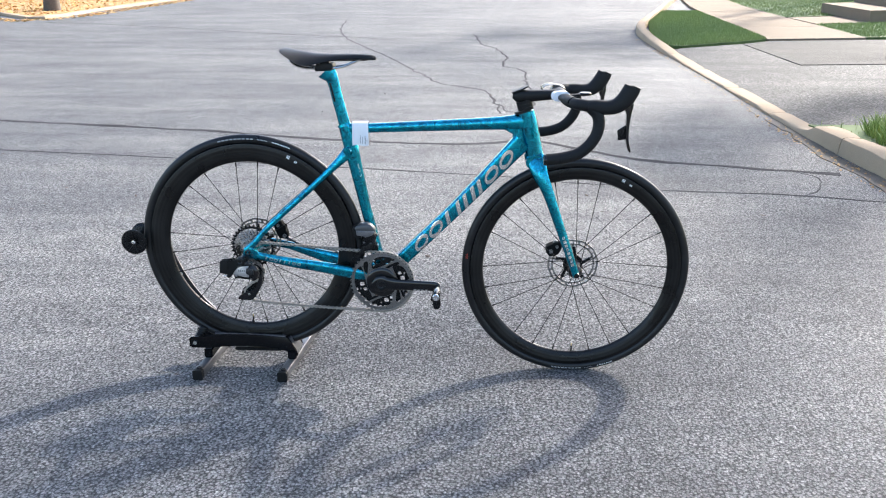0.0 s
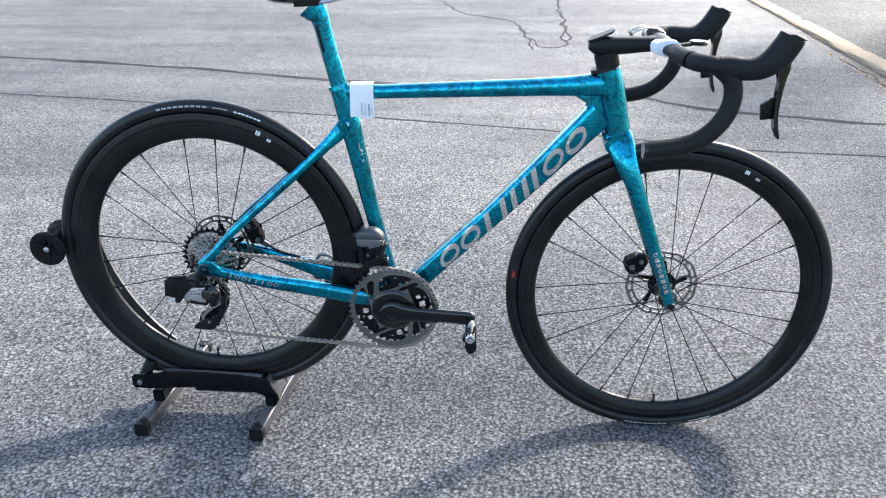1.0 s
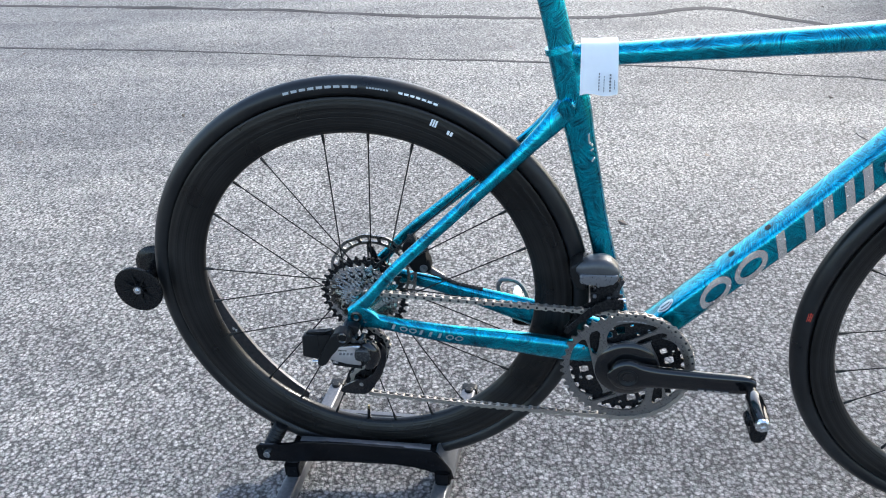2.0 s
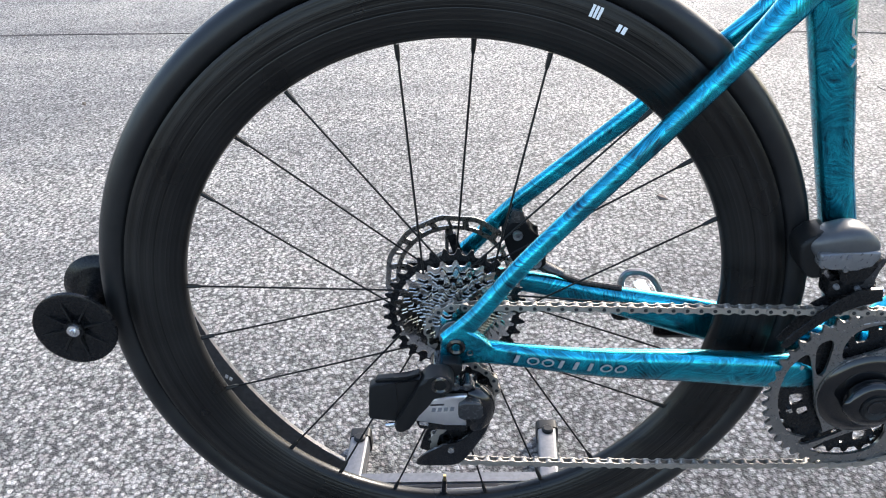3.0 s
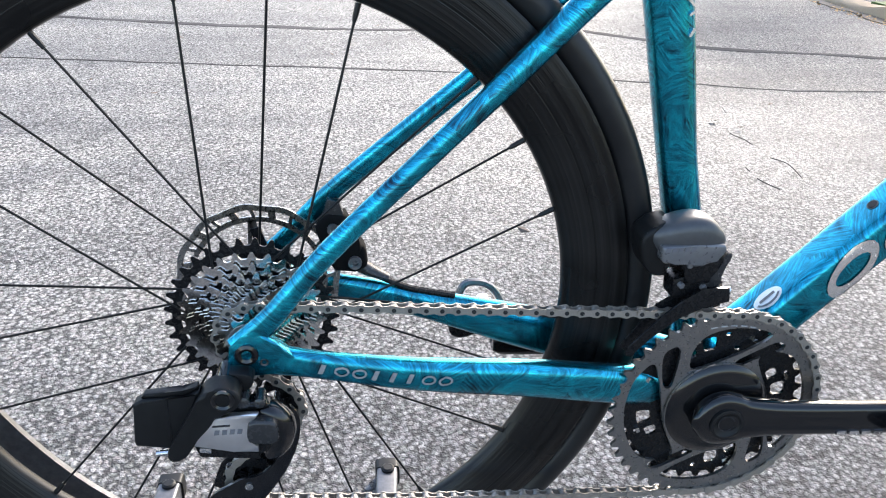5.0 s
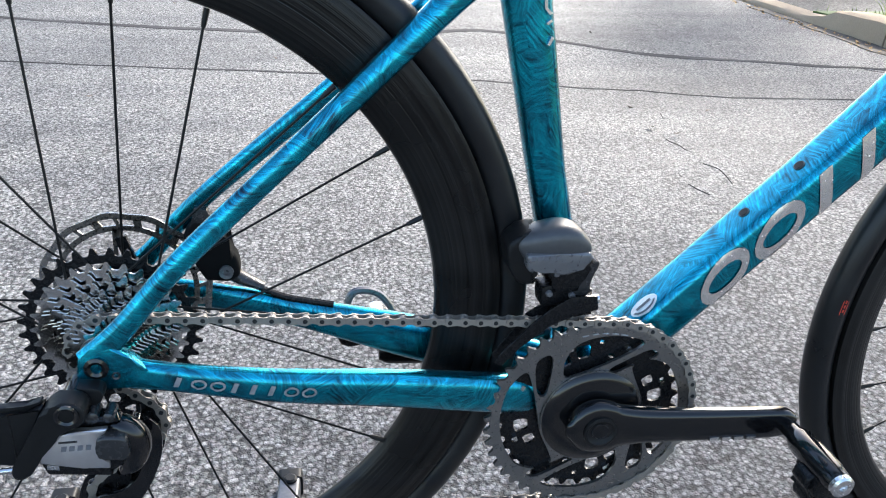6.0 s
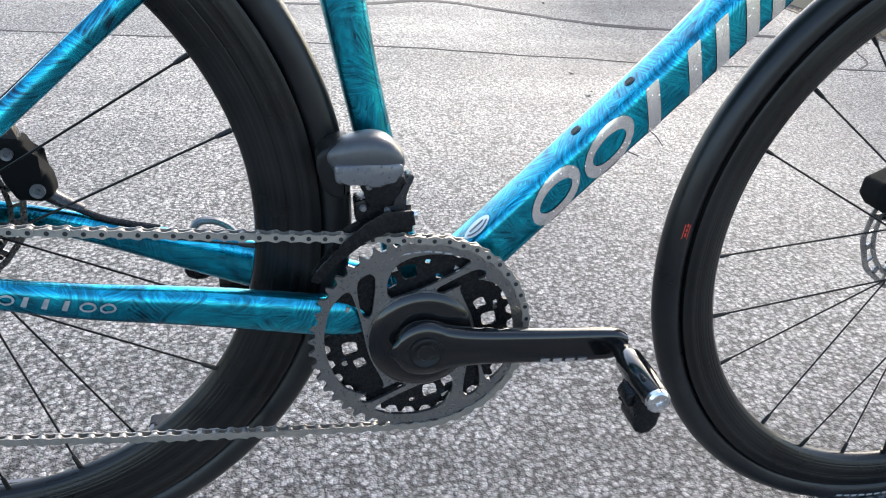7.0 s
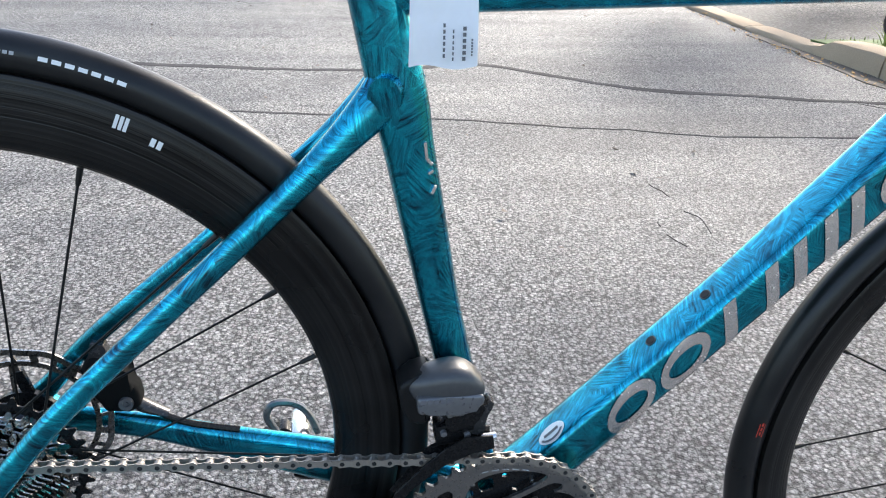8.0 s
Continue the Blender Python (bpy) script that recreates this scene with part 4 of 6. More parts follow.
for s in (-1, 1):
    r = 0.0152
    # the front end is steered a little, so its far half lies closer and further back
    wide, back = (1.05, 0.012) if s < 0 else (0.80, 0.000)
    sink = 0.002 if s < 0 else 0.010
    low_by = lambda rows: [(q[0] + back, q[1], q[2] - sink, *q[3:]) for q in rows]
    flat_by = lambda rows: [(q[0] + back, q[1] - sink) for q in rows]
    top = low_by([(0.9010, s * wide * 0.112, 0.861), (0.9070, s * wide * 0.155, 0.862), (0.9180, s * wide * 0.188, 0.862), (0.9380, s * wide * 0.205, 0.861), (0.9660, s * wide * 0.209, 0.857)])
    part("top_tape", sweep(fresh(), [(*p, 0.0150, 0.0165) for p in top], 16, ref=(0.3, 1, 0) if s > 0 else (-0.3, 1, 0)), TAPE, bar)
    low = low_by([(0.9510, s * wide * 0.209, 0.856), (0.9680, s * wide * 0.210, 0.841), (0.9745, s * wide * 0.212, 0.817), (0.9690, s * wide * 0.216, 0.788), (0.9500, s * wide * 0.220, 0.760), (0.9230, s * wide * 0.224, 0.740), (0.8860, s * wide * 0.227, 0.7295), (0.8420, s * wide * 0.230, 0.7250)])
    part("drop_tape", tube(fresh(), low, r, 16), TAPE, bar)
    # wound edges of the tape
    for k in range(9):
        u = smooth_path(low, 6)
        i = 5 + k * 4
        if i + 1 < len(u):
            part("tape_turn", sweep(fresh(), [(*(u[i] * 0.7 + u[i + 1] * 0.3), r + 0.0006, r + 0.0006), (*(u[i] * 0.3 + u[i + 1] * 0.7), r + 0.0002, r + 0.0002)], 16, k=1), TAPE, bar)
    part("bar_plug", tube(fresh(), low_by([(0.8440, s * wide * 0.230, 0.7250), (0.8360, s * wide * 0.2302, 0.7250)]), 0.0148, 16, 1), GLOSS, bar)
    hood = part("brake_hood", sweep(fresh(), low_by([(0.9460, s * wide * 0.2085, 0.859, 0.0165, 0.0155), (0.9640, s * wide * 0.2095, 0.8585, 0.0185, 0.0165), (0.9940, s * wide * 0.2105, 0.857, 0.0185, 0.0165), (1.0160, s * wide * 0.211, 0.862, 0.0195, 0.0165), (1.0350, s * wide * 0.2115, 0.877, 0.0220, 0.0160), (1.0470, s * wide * 0.212, 0.896, 0.0220, 0.0150), (1.0530, s * wide * 0.212, 0.909, 0.0215, 0.0135)]), 20, power=2.5), HOOD, bike, "black rubber brake hood")
    part("hood_cap", prism(fresh(), flat_by([(1.0330, 0.911), (1.0530, 0.9145), (1.0750, 0.904), (1.0580, 0.902)]), s * wide * 0.212 - 0.011, s * wide * 0.212 + 0.011, 0.0025), MATT, hood)
    lever = part("brake_lever", prism(fresh(), flat_by(soften([(1.0360, 0.866), (1.0560, 0.878), (1.0590, 0.864), (1.0540, 0.842), (1.0510, 0.811), (1.0510, 0.782), (1.0545, 0.762), (1.0610, 0.745), (1.0580, 0.740), (1.0510, 0.750), (1.0450, 0.772), (1.0430, 0.811), (1.0440, 0.845)], 1)), s * wide * 0.207 - 0.0070, s * wide * 0.207 + 0.0070, 0.0025), GLOSS, bike, "glossy dark brake lever")
    part("lever_edge", prism(fresh(), flat_by([(1.0575, 0.874), (1.0605, 0.862), (1.0562, 0.842), (1.0530, 0.811), (1.0525, 0.784), (1.0505, 0.784), (1.0505, 0.811), (1.0537, 0.842), (1.0575, 0.862)]), s * wide * 0.207 - 0.0050, s * wide * 0.207 + 0.0050, 0.0008), SILVER, lever)
    part("shift_paddle", prism(fresh(), flat_by([(1.0240, 0.797), (1.0450, 0.812), (1.0470, 0.774), (1.0270, 0.7715)]), s * wide * 0.200 - 0.004, s * wide * 0.200 + 0.004, 0.002), BLACK, lever)

mount = part("computer_mount", sweep(fresh(), [(0.9160, 0.006, 0.856, 0.005, 0.012), (0.9410, 0.012, 0.853, 0.004, 0.008), (0.9660, 0.017, 0.8545, 0.0035, 0.009)], 12, ref=(0, 1, 0)), MATT, bike, "black computer mount on the bar")
part("mount_disc", lathe(fresh(), [(0.011, 0.852), (0.0175, 0.8535), (0.0180, 0.858), (0.0150, 0.8605), (0.0085, 0.8595)], (0.9795, 0.020, 0), 28, axis="z"), GLOSS, mount)

# wheels


def ring_profile(outer, inner):
    """Half section of a deep rim, blunt at the hub side."""
    d = outer - inner
    side = [(inner, 0.0), (inner + 0.0012, 0.0045), (inner + 0.005, 0.0085), (inner + d * 0.35, 0.0118), (inner + d * 0.72, 0.0138), (outer - 0.004, 0.0142), (outer, 0.0128)]
    return [(r, -y) for r, y in side[::-1]] + [(r, y) for r, y in side[1:]]


def annulus(bm, centre, r0, r1, y0, y1, n=48):
    return lathe(bm, [(r0, y0), (r1, y0), (r1, y1), (r0, y1)], centre, n, True)


def radial_bar(bm, centre, a0, r0, a1, r1, width, y0, y1):
    """A flat strut between two polar places."""
    p, q = (Vector((centre[0] + r * math.cos(radians(a)), 0, centre[2] + r * math.sin(radians(a)))) for a, r in ((a0, r0), (a1, r1)))
    d = (q - p).normalized()
    n = Vector((-d.z, 0, d.x)) * width / 2
    return prism(bm, [(v.x, v.z) for v in (p - n, q - n, q + n, p + n)], y0, y1)


def rotor(centre, r, y):
    """Brake disc: a slotted band on five swept arms."""
    bm = fresh()
    a, b = y - 0.0009, y + 0.0009
    n = 120
    edge = [r * (1.0 + 0.012 * math.sin(12 * 2 * math.pi * i / n)) for i in range(n)]
    rings = [[bm.verts.new((centre[0] + k * rr * math.cos(2 * math.pi * i / n), yy, centre[2] + k * rr * math.sin(2 * math.pi * i / n))) for i, rr in enumerate(edge)] for k, yy in ((0.925, a), (1.0, a), (1.0, b), (0.925, b))]
    for p, q in zip(rings, rings[1:] + rings[:1]):
        for i in range(n):
            bm.faces.new((p[i], p[(i + 1) % n], q[(i + 1) % n], q[i]))
    annulus(bm, centre, r * 0.78, r * 0.845, a, b, 72)
    for i in range(24):
        radial_bar(bm, centre, i * 15, r * 0.835, i * 15 + 2, r * 0.935, 0.0062 if i % 2 else 0.0030, a, b)
    for i in range(5):
        radial_bar(bm, centre, i * 72, 0.019, i * 72 + 20, r * 0.80, 0.0060, a, b)
        radial_bar(bm, centre, i * 72 + 36, 0.019, i * 72 + 22, r * 0.80, 0.0036, a, b)
    annulus(bm, centre, 0.013, 0.023, y - 0.0012, y + 0.0012, 40)
    return bm


def wheel(name, centre, inner, first, step, drive, flanges, label):
    """Rim, tyre, hub, 21 spokes in seven groups of three, valve."""
    rim = part(name, lathe(fresh(), ring_profile(0.3135, inner), centre, 120, True), RIM_REAR if drive else RIM_FRONT, bike, label)
    prof = []
    for i in range(20):
        a = 2 * math.pi * i / 20
        prof.append((TYRE_R + TYRE_T * math.cos(a), TYRE_T * math.sin(a)))
    part("tyre", lathe(fresh(), prof, centre, 128, True), RUBBER, rim, "slick black tyre")
    c = centre
    part("hub", lathe(fresh(), [(0.007, -0.050), (0.0095, -0.048), (0.0095, flanges[0] - 0.010), (0.0255 if drive else 0.019, flanges[0] - 0.003), (0.0270 if drive else 0.0205, flanges[0] + 0.002), (0.013, flanges[0] + 0.010), (0.0115, 0), (0.013, flanges[1] - 0.010), (0.0205, flanges[1] - 0.002), (0.019, flanges[1] + 0.004), (0.0095, flanges[1] + 0.009), (0.0095, 0.050), (0.007, 0.052)], c, 36), GLOSS, rim, "black hub")
    for g in range(7):
        for k in range(3):
            a = first + g * 360 / 7 + (k - 1) * step
            single = k == 1
            fl = flanges[1 if drive else 0] if single else flanges[0 if drive else 1]
            h = a if single else a + (-85 if k == 0 else 85)
            hr = 0.0255 if drive and not single else 0.0195
            p = Vector((c.x + hr * math.cos(radians(h)), fl, c.z + hr * math.sin(radians(h))))
            q = Vector((c.x + (inner - 0.001) * math.cos(radians(a)), 0.002 * (1 if fl > 0 else -1), c.z + (inner - 0.001) * math.sin(radians(a))))
            d = (q - p).normalized()
            bm = sweep(fresh(), [(*p, 0.00105, 0.0008), (*(q - d * 0.012), 0.00105, 0.0008)], 8, k=1)
            sweep(bm, [(*(q - d * 0.0125), 0.0016, 0.0016), (*(q - d * 0.009), 0.0021, 0.0021), (*(q + d * 0.001), 0.0024, 0.0024)], 8, k=1)
            part("spoke", bm, SPOKE, rim)
    return rim


rear = wheel("rear_wheel", RH, 0.2585, 32.2, 14.3, True, (-0.020, 0.032), "deep black carbon rear wheel")
front = wheel("front_wheel", FH, 0.2758, 39.3, 13.9, False, (-0.030, 0.022), "deep black carbon front wheel")


def valve(rim, centre, inner, angle):
    a = radians(angle)
    d = Vector((math.cos(a), 0, math.sin(a)))
    c = Vector(centre)
    bm = pin(fresh(), tuple(c + d * (inner + 0.004)), tuple(c + d * (inner - 0.019)), 0.0028, 12)
    pin(bm, tuple(c + d * (inner + 0.001)), tuple(c + d * (inner - 0.003)), 0.0045, 12)
    part("valve_stem", bm, GLOSS, rim, "black valve stem")
    part("valve_core", pin(fresh(), tuple(c + d * (inner - 0.018)), tuple(c + d * (inner - 0.026)), 0.0018, 10), BRASS, rim)


valve(rear, RH, 0.2585, -95.4)
valve(front, FH, 0.2758, -89.0)
part("brake_rotor", rotor(RH, 0.0705, 0.050), ROTOR, rear, "perforated steel brake rotor")
part("brake_rotor", rotor(FH, 0.0775, 0.045), ROTOR, front, "perforated steel brake rotor")

for rim, c, y, r in ((front, FH, 0.045, 0.0775), (rear, RH, 0.050, 0.0705)):
    bm = annulus(fresh(), c, 0.012, 0.030, y - 0.003, y + 0.003, 36)
    part("rotor_carrier", bm, BLACK, rim, "black rotor carrier")
    for i in range(5):
        part("carrier_arm", radial_bar(fresh(), c, i * 72 + 6, 0.028, i * 72 + 18, r * 0.70, 0.009, y - 0.002, y + 0.0022), BLACK, rim)


def arc_mark(rim, centre, r, width, a0, a1, y, mat, dashes):
    """Broken printing along the tyre or rim, as plain bars."""
    for i in range(dashes):
        u0, u1 = a0 + (a1 - a0) * i / dashes, a0 + (a1 - a0) * (i + 0.72) / dashes
        bm = fresh()
        n = 4
        rows = [[bm.verts.new((centre[0] + rr * math.cos(radians(u0 + (u1 - u0) * j / n)), yy, centre[2] + rr * math.sin(radians(u0 + (u1 - u0) * j / n)))) for j in range(n + 1)] for rr, yy in ((r - width / 2, y[0]), (r + width / 2, y[1]))]
        for j in range(n):
            bm.faces.new((rows[0][j], rows[0][j + 1], rows[1][j + 1], rows[1][j]))
        part("print_bar", bm, mat, rim)


def tyre_y(r):
    return -math.sqrt(max(0.0, TYRE_T ** 2 - (r - TYRE_R) ** 2)) - 0.0005


for rim, c, angles in ((rear, RH, (104, 66)), (front, FH, (-100, -66))):
    y = (tyre_y(0.3268), tyre_y(0.3302))
    arc_mark(rim, c, 0.3285, 0.0034, angles[0], angles[0] + (angles[1] - angles[0]) * 0.5, y, FADED, 9)
    arc_mark(rim, c, 0.3285, 0.0022, angles[0] + (angles[1] - angles[0]) * 0.54, angles[0] + (angles[1] - angles[0]) * 0.68, y, FADED, 8)
    arc_mark(rim, c, 0.3285, 0.0028, angles[0] + (angles[1] - angles[0]) * 0.74, angles[1], y, WHITE, 7)
arc_mark(rear, RH, 0.303, 0.010, 66.5, 64.6, (-0.0148, -0.0148), WHITE, 3)
arc_mark(rear, RH, 0.299, 0.006, 61.6, 59.8, (-0.0148, -0.0148), WHITE, 2)
arc_mark(front, FH, 0.304, 0.008, 66.5, 64.6, (-0.0146, -0.0146), WHITE, 3)
arc_mark(front, FH, 0.301, 0.005, 61.6, 59.8, (-0.0146, -0.0146), WHITE, 2)
for r0, a0, a1, w in ((0.3290, 174.6, 171.0, 0.0008), (0.3240, 174.6, 171.0, 0.0008), (0.3265, 174.2, 171.6, 0.0016)):
    arc_mark(front, FH, r0, w, a0, a1, (tyre_y(r0 - w / 2), tyre_y(r0 + w / 2)), RED, 1 if w < 0.001 else 3)


# transmission
def gear(bm, centre, teeth, root, tip, hole, y0, y1):
    outer = []
    for i in range(teeth):
        for u, r in ((0.0, root + 0.0006), (0.10, root), (0.34, root), (0.44, root + 0.0006), (0.62, tip - 0.0006), (0.68, tip), (0.77, tip), (0.83, tip - 0.0006)):
            a = 2 * math.pi * (i + u) / teeth
            outer.append((centre[0] + r * math.cos(a), centre[2] + r * math.sin(a)))
    n = len(outer)
    rings = []
    for y in (y0, y1):
        rings.append([bm.verts.new((x, y, z)) for x, z in outer])
        rings.append([bm.verts.new((centre[0] + hole * math.cos(2 * math.pi * i / n), y, centre[2] + hole * math.sin(2 * math.pi * i / n))) for i in range(n)])
    o0, h0, o1, h1 = rings
    for i in range(n):
        j = (i + 1) % n
        for a, b in ((o0, h0), (h1, o1), (o1, o0), (h0, h1)):
            bm.faces.new((a[i], a[j], b[j], b[i]))
    return bm


COGS = [33, 28, 24, 21, 19, 17, 16, 15, 14, 13, 12, 11]
for i, t in enumerate(COGS):
    r = t * 0.0127 / (2 * math.pi)
    y = -0.0150 - i * 0.0036
    part("cog", gear(fresh(), RH, t, r - 0.0040, r + 0.0024, max(0.013, r - (0.0105 if i < 2 else 0.0075)), y - 0.0008, y + 0.0008), BLACK if i == 0 else COG, rear, "black largest cog" if i == 0 else "")
for i, t in enumerate(COGS[1:-1]):
    r = t * 0.0127 / (2 * math.pi)
    y = -0.0150 - (i + 1) * 0.0036
    part("cog_carrier", annulus(fresh(), RH, 0.012, r - 0.0070 if r > 0.032 else r - 0.006, y + 0.0009, y + 0.0028, 28), BLACK, rear)
part("lockring", lathe(fresh(), [(0.009, -0.0570), (0.0155, -0.0565), (0.0155, -0.0535), (0.009, -0.0535)], RH, 24, True), GREY, rear)

crank = part("crankset", lathe(fresh(), [(0.020, -0.0560), (0.0380, -0.0552), (0.0435, -0.0538), (0.0462, -0.0515), (0.0466, -0.0494), (0.030, -0.0470)], BB, 72), GLOSS, bike, "black crankset with machined grey chainrings")
# highlight line round the spider's rim, put in as a grey ring
part("spider_edge", annulus(fresh(), BB, 0.0455, 0.0472, -0.0512, -0.0497, 72), RING, crank)
CRY = -0.0475
RING_R = 0.0949
# the outer ring's web: a wide window, a narrow one, a lens and a slit, then the same again half a turn on
WIDE = [(-0.0625, 0.0535), (-0.0555, 0.0330), (-0.0505, 0.0100), (-0.0460, -0.0150), (-0.0340, -0.0400), (-0.0310, -0.0500), (-0.0480, -0.0560), (-0.0675, -0.0480), (-0.0805, -0.0215), (-0.0845, 0.0060), (-0.0790, 0.0350)]
NARROW = [(-0.0570, 0.0590), (-0.0455, 0.0665), (-0.0400, 0.0620), (-0.0410, 0.0440), (-0.0435, 0.0230), (-0.0520, 0.0240)]
LENS = [(-0.0300, 0.0395), (-0.0310, 0.0580), (-0.0235, 0.0725), (-0.0110, 0.0790), (0.0070, 0.0815), (0.0270, 0.0790), (0.0425, 0.0730), (0.0340, 0.0655), (0.0130, 0.0545), (-0.0120, 0.0445)]
SLIT = [(0.0090, 0.0470), (0.0280, 0.0570), (0.0460, 0.0655), (0.0550, 0.0620), (0.0530, 0.0560), (0.0340, 0.0505), (0.0160, 0.0420)]
cutouts = [about(BB, soften(p), a) for p in (WIDE, NARROW, LENS, SLIT) for a in (0, 180)]
bore = [(BB.x + 0.034 * math.cos(i * math.pi / 24), BB.z + 0.034 * math.sin(i * math.pi / 24)) for i in range(48)]
chainring = part("chainring", pierced(fresh(), toothed(BB, 46, RING_R - 0.0032, RING_R + 0.0026), [bore, *cutouts], CRY - 0.0016, CRY + 0.0016), RING, crank, "grey machined outer chainring")
for a in (102, 96, 90, 84, 78):
    part("print_bar", prism(fresh(), about(BB, [(0.0832 * math.cos(radians(a)), 0.0832 * math.sin(radians(a))), (0.0832 * math.cos(radians(a - 4)), 0.0832 * math.sin(radians(a - 4))), (0.0842 * math.cos(radians(a - 4)), 0.0842 * math.sin(radians(a - 4))), (0.0842 * math.cos(radians(a)), 0.0842 * math.sin(radians(a)))]), CRY - 0.0019, CRY - 0.0015), FADED, chainring)
# the black inner ring, cut with groups of rounded windows
panes = []
for k in range(4):
    b0 = 172 + k * 90
    for r0, r1, a0, a1 in ((0.0560, 0.0690, 12, 24), (0.0540, 0.0640, 30, 40), (0.0690, 0.0725, 2, 6), (0.0700, 0.0735, 28, 32), (0.0560, 0.0600, -10, -4)):
        panes.append(about(BB, sector(r0, r1, a0, a1), b0))
inner_bore = [(BB.x + 0.030 * math.cos(i * math.pi / 24), BB.z + 0.030 * math.sin(i * math.pi / 24)) for i in range(48)]
part("inner_chainring", pierced(fresh(), toothed(BB, 33, 0.0790, 0.0850), [inner_bore, *panes], CRY + 0.0064, CRY + 0.0090), BLACK, crank, "black inner chainring")
for i in range(8):
    a = radians(i * 45 + 20)
    part("shift_pin", block(fresh(), (0.0035, 0.0030, 0.005), (BB.x + 0.0700 * math.cos(a), CRY + 0.0050, BB.z + 0.0700 * math.sin(a)), (0, -math.degrees(a), 0)), STEEL, crank)
part("trim_ring", annulus(fresh(), BB, 0.0245, 0.0262, -0.047, -0.0405, 40), GREEN, crank)
PED = Vector((0.5660, 0, 0.3025))


def crank_arm(y, end, name, label):
    d = (end - BB).normalized()
    s = 1 if y < 0 else -1
    rows = []
    for u, h, w, out in ((-0.0262, 0.0030, 0.0050, -0.001), (-0.0245, 0.0095, 0.0070, 0.0), (-0.020, 0.0170, 0.0082, 0.0), (-0.012, 0.0235, 0.0085, 0.0), (0.0, 0.0262, 0.0085, 0.0), (0.012, 0.0240, 0.0085, 0.001), (0.022, 0.0200, 0.0085, 0.002), (0.05, 0.0168, 0.0085, 0.005), (0.11, 0.0155, 0.0075, 0.012), (0.150, 0.0150, 0.0072, 0.0155), (0.167, 0.0135, 0.0072, 0.016), (0.176, 0.0085, 0.0070, 0.016)):
        p = BB + d * u
        rows.append((p.x, y - s * out, p.z, h, w))
    arm = part(name, sweep(fresh(), rows, 24, power=3.2), GLOSS, bike, label)
    return arm


arm = crank_arm(-0.0640, PED, "crank_arm", "glossy black crank arm")
part("crank_bolt", lathe(fresh(), [(0.0150, -0.0715), (0.0148, -0.0742), (0.0125, -0.0748), (0.0105, -0.0732), (0.0072, -0.0722), (0.0066, -0.0660), (0.0004, -0.0655)], BB, 36), MATT, arm, "hollow black crank bolt")
part("bolt_rim", annulus(fresh(), BB, 0.0070, 0.0078, -0.0730, -0.0720, 24), SHELL, arm)
for i in range(4):
    s = 0.098 + i * 0.0110
    d = (PED - BB).normalized()
    n = Vector((-d.z, 0, d.x))
    p = BB + d * s - n * 0.0112
    y = -0.0640 - 0.0118 - (s - 0.098) * 0.095
    part("print_bar", prism(fresh(), [(v.x, v.z) for v in (p - n * 0.0016, p + d * 0.0080 - n * 0.0016, p + d * 0.0088 + n * 0.0022, p + d * 0.0008 + n * 0.0022)], y - 0.0074, y - 0.0045), SILVER, arm)
end_l = BB - (PED - BB)
crank_arm(0.0640, end_l, "crank_arm", "glossy black crank arm")


def pedal(at, y, s, droop, label, mat=None):
    """Clipless pedal: tapered spindle body with a metal end, a toe loop and a heel claw."""
    yy = lambda d: y + s * d
    b = lathe(fresh(), [(0.0065, yy(-0.006)), (0.0085, yy(0.004)), (0.0092, yy(0.010)), (0.0120, yy(0.016)), (0.0122, yy(0.045)), (0.0108, yy(0.068)), (0.0100, yy(0.071))], (at[0], 0, at[2]), 24)
    ob = part("pedal", b, mat or GLOSS, bike, label)
    part("end_cap", lathe(fresh(), [(0.0088, yy(0.069)), (0.0102, yy(0.0705)), (0.0100, yy(0.0740)), (0.0080, yy(0.0755)), (0.0035, yy(0.0750)), (0.003, yy(0.073))], (at[0], 0, at[2]), 24), SILVER, ob, "silver spindle end")
    # body hangs by its own weight
    t = Matrix.Translation((at[0], 0, at[2])) @ Matrix.Rotation(radians(droop), 4, "Y")
    bm = fresh()
    prism(bm, [(-0.009, 0.010), (0.009, 0.010), (0.0125, -0.010), (0.0165, -0.024), (0.0165, -0.034), (0.0120, -0.0415), (0.0045, -0.0440), (-0.0020, -0.0410), (-0.0050, -0.0340), (-0.0035, -0.0270), (-0.0085, -0.0230), (-0.0095, -0.010)], min(yy(0.030), yy(0.060)), max(yy(0.030), yy(0.060)), 0.0042, 4)
    prism(bm, [(-0.0065, -0.004), (-0.0140, -0.0100), (-0.0150, -0.0170), (-0.0105, -0.0225), (-0.0060, -0.0180)], min(yy(0.034), yy(0.054)), max(yy(0.034), yy(0.054)), 0.0025, 3)
    bm.transform(t)
    part("claw", bm, BLACK, ob, "black plastic claw")
    return ob


pedal((PED.x - 0.0020, 0, PED.z - 0.0020), -0.090, -1, 8, "black clipless pedal with silver spindle end")
pedal((end_l.x, 0, end_l.z), 0.090, 1, 84, "clipless pedal with silver spindle", SILVER)
part("strap_loop", tube(fresh(), [(end_l.x - 0.018, 0.125, end_l.z + 0.004), (end_l.x - 0.031, 0.128, end_l.z + 0.026), (end_l.x - 0.026, 0.130, end_l.z + 0.040), (end_l.x - 0.012, 0.132, end_l.z + 0.041), (end_l.x + 0.002, 0.134, end_l.z + 0.034), (end_l.x + 0.012, 0.134, end_l.z + 0.020), (end_l.x + 0.020, 0.13, end_l.z + 0.002)], 0.0042, 8), GREY, bike)

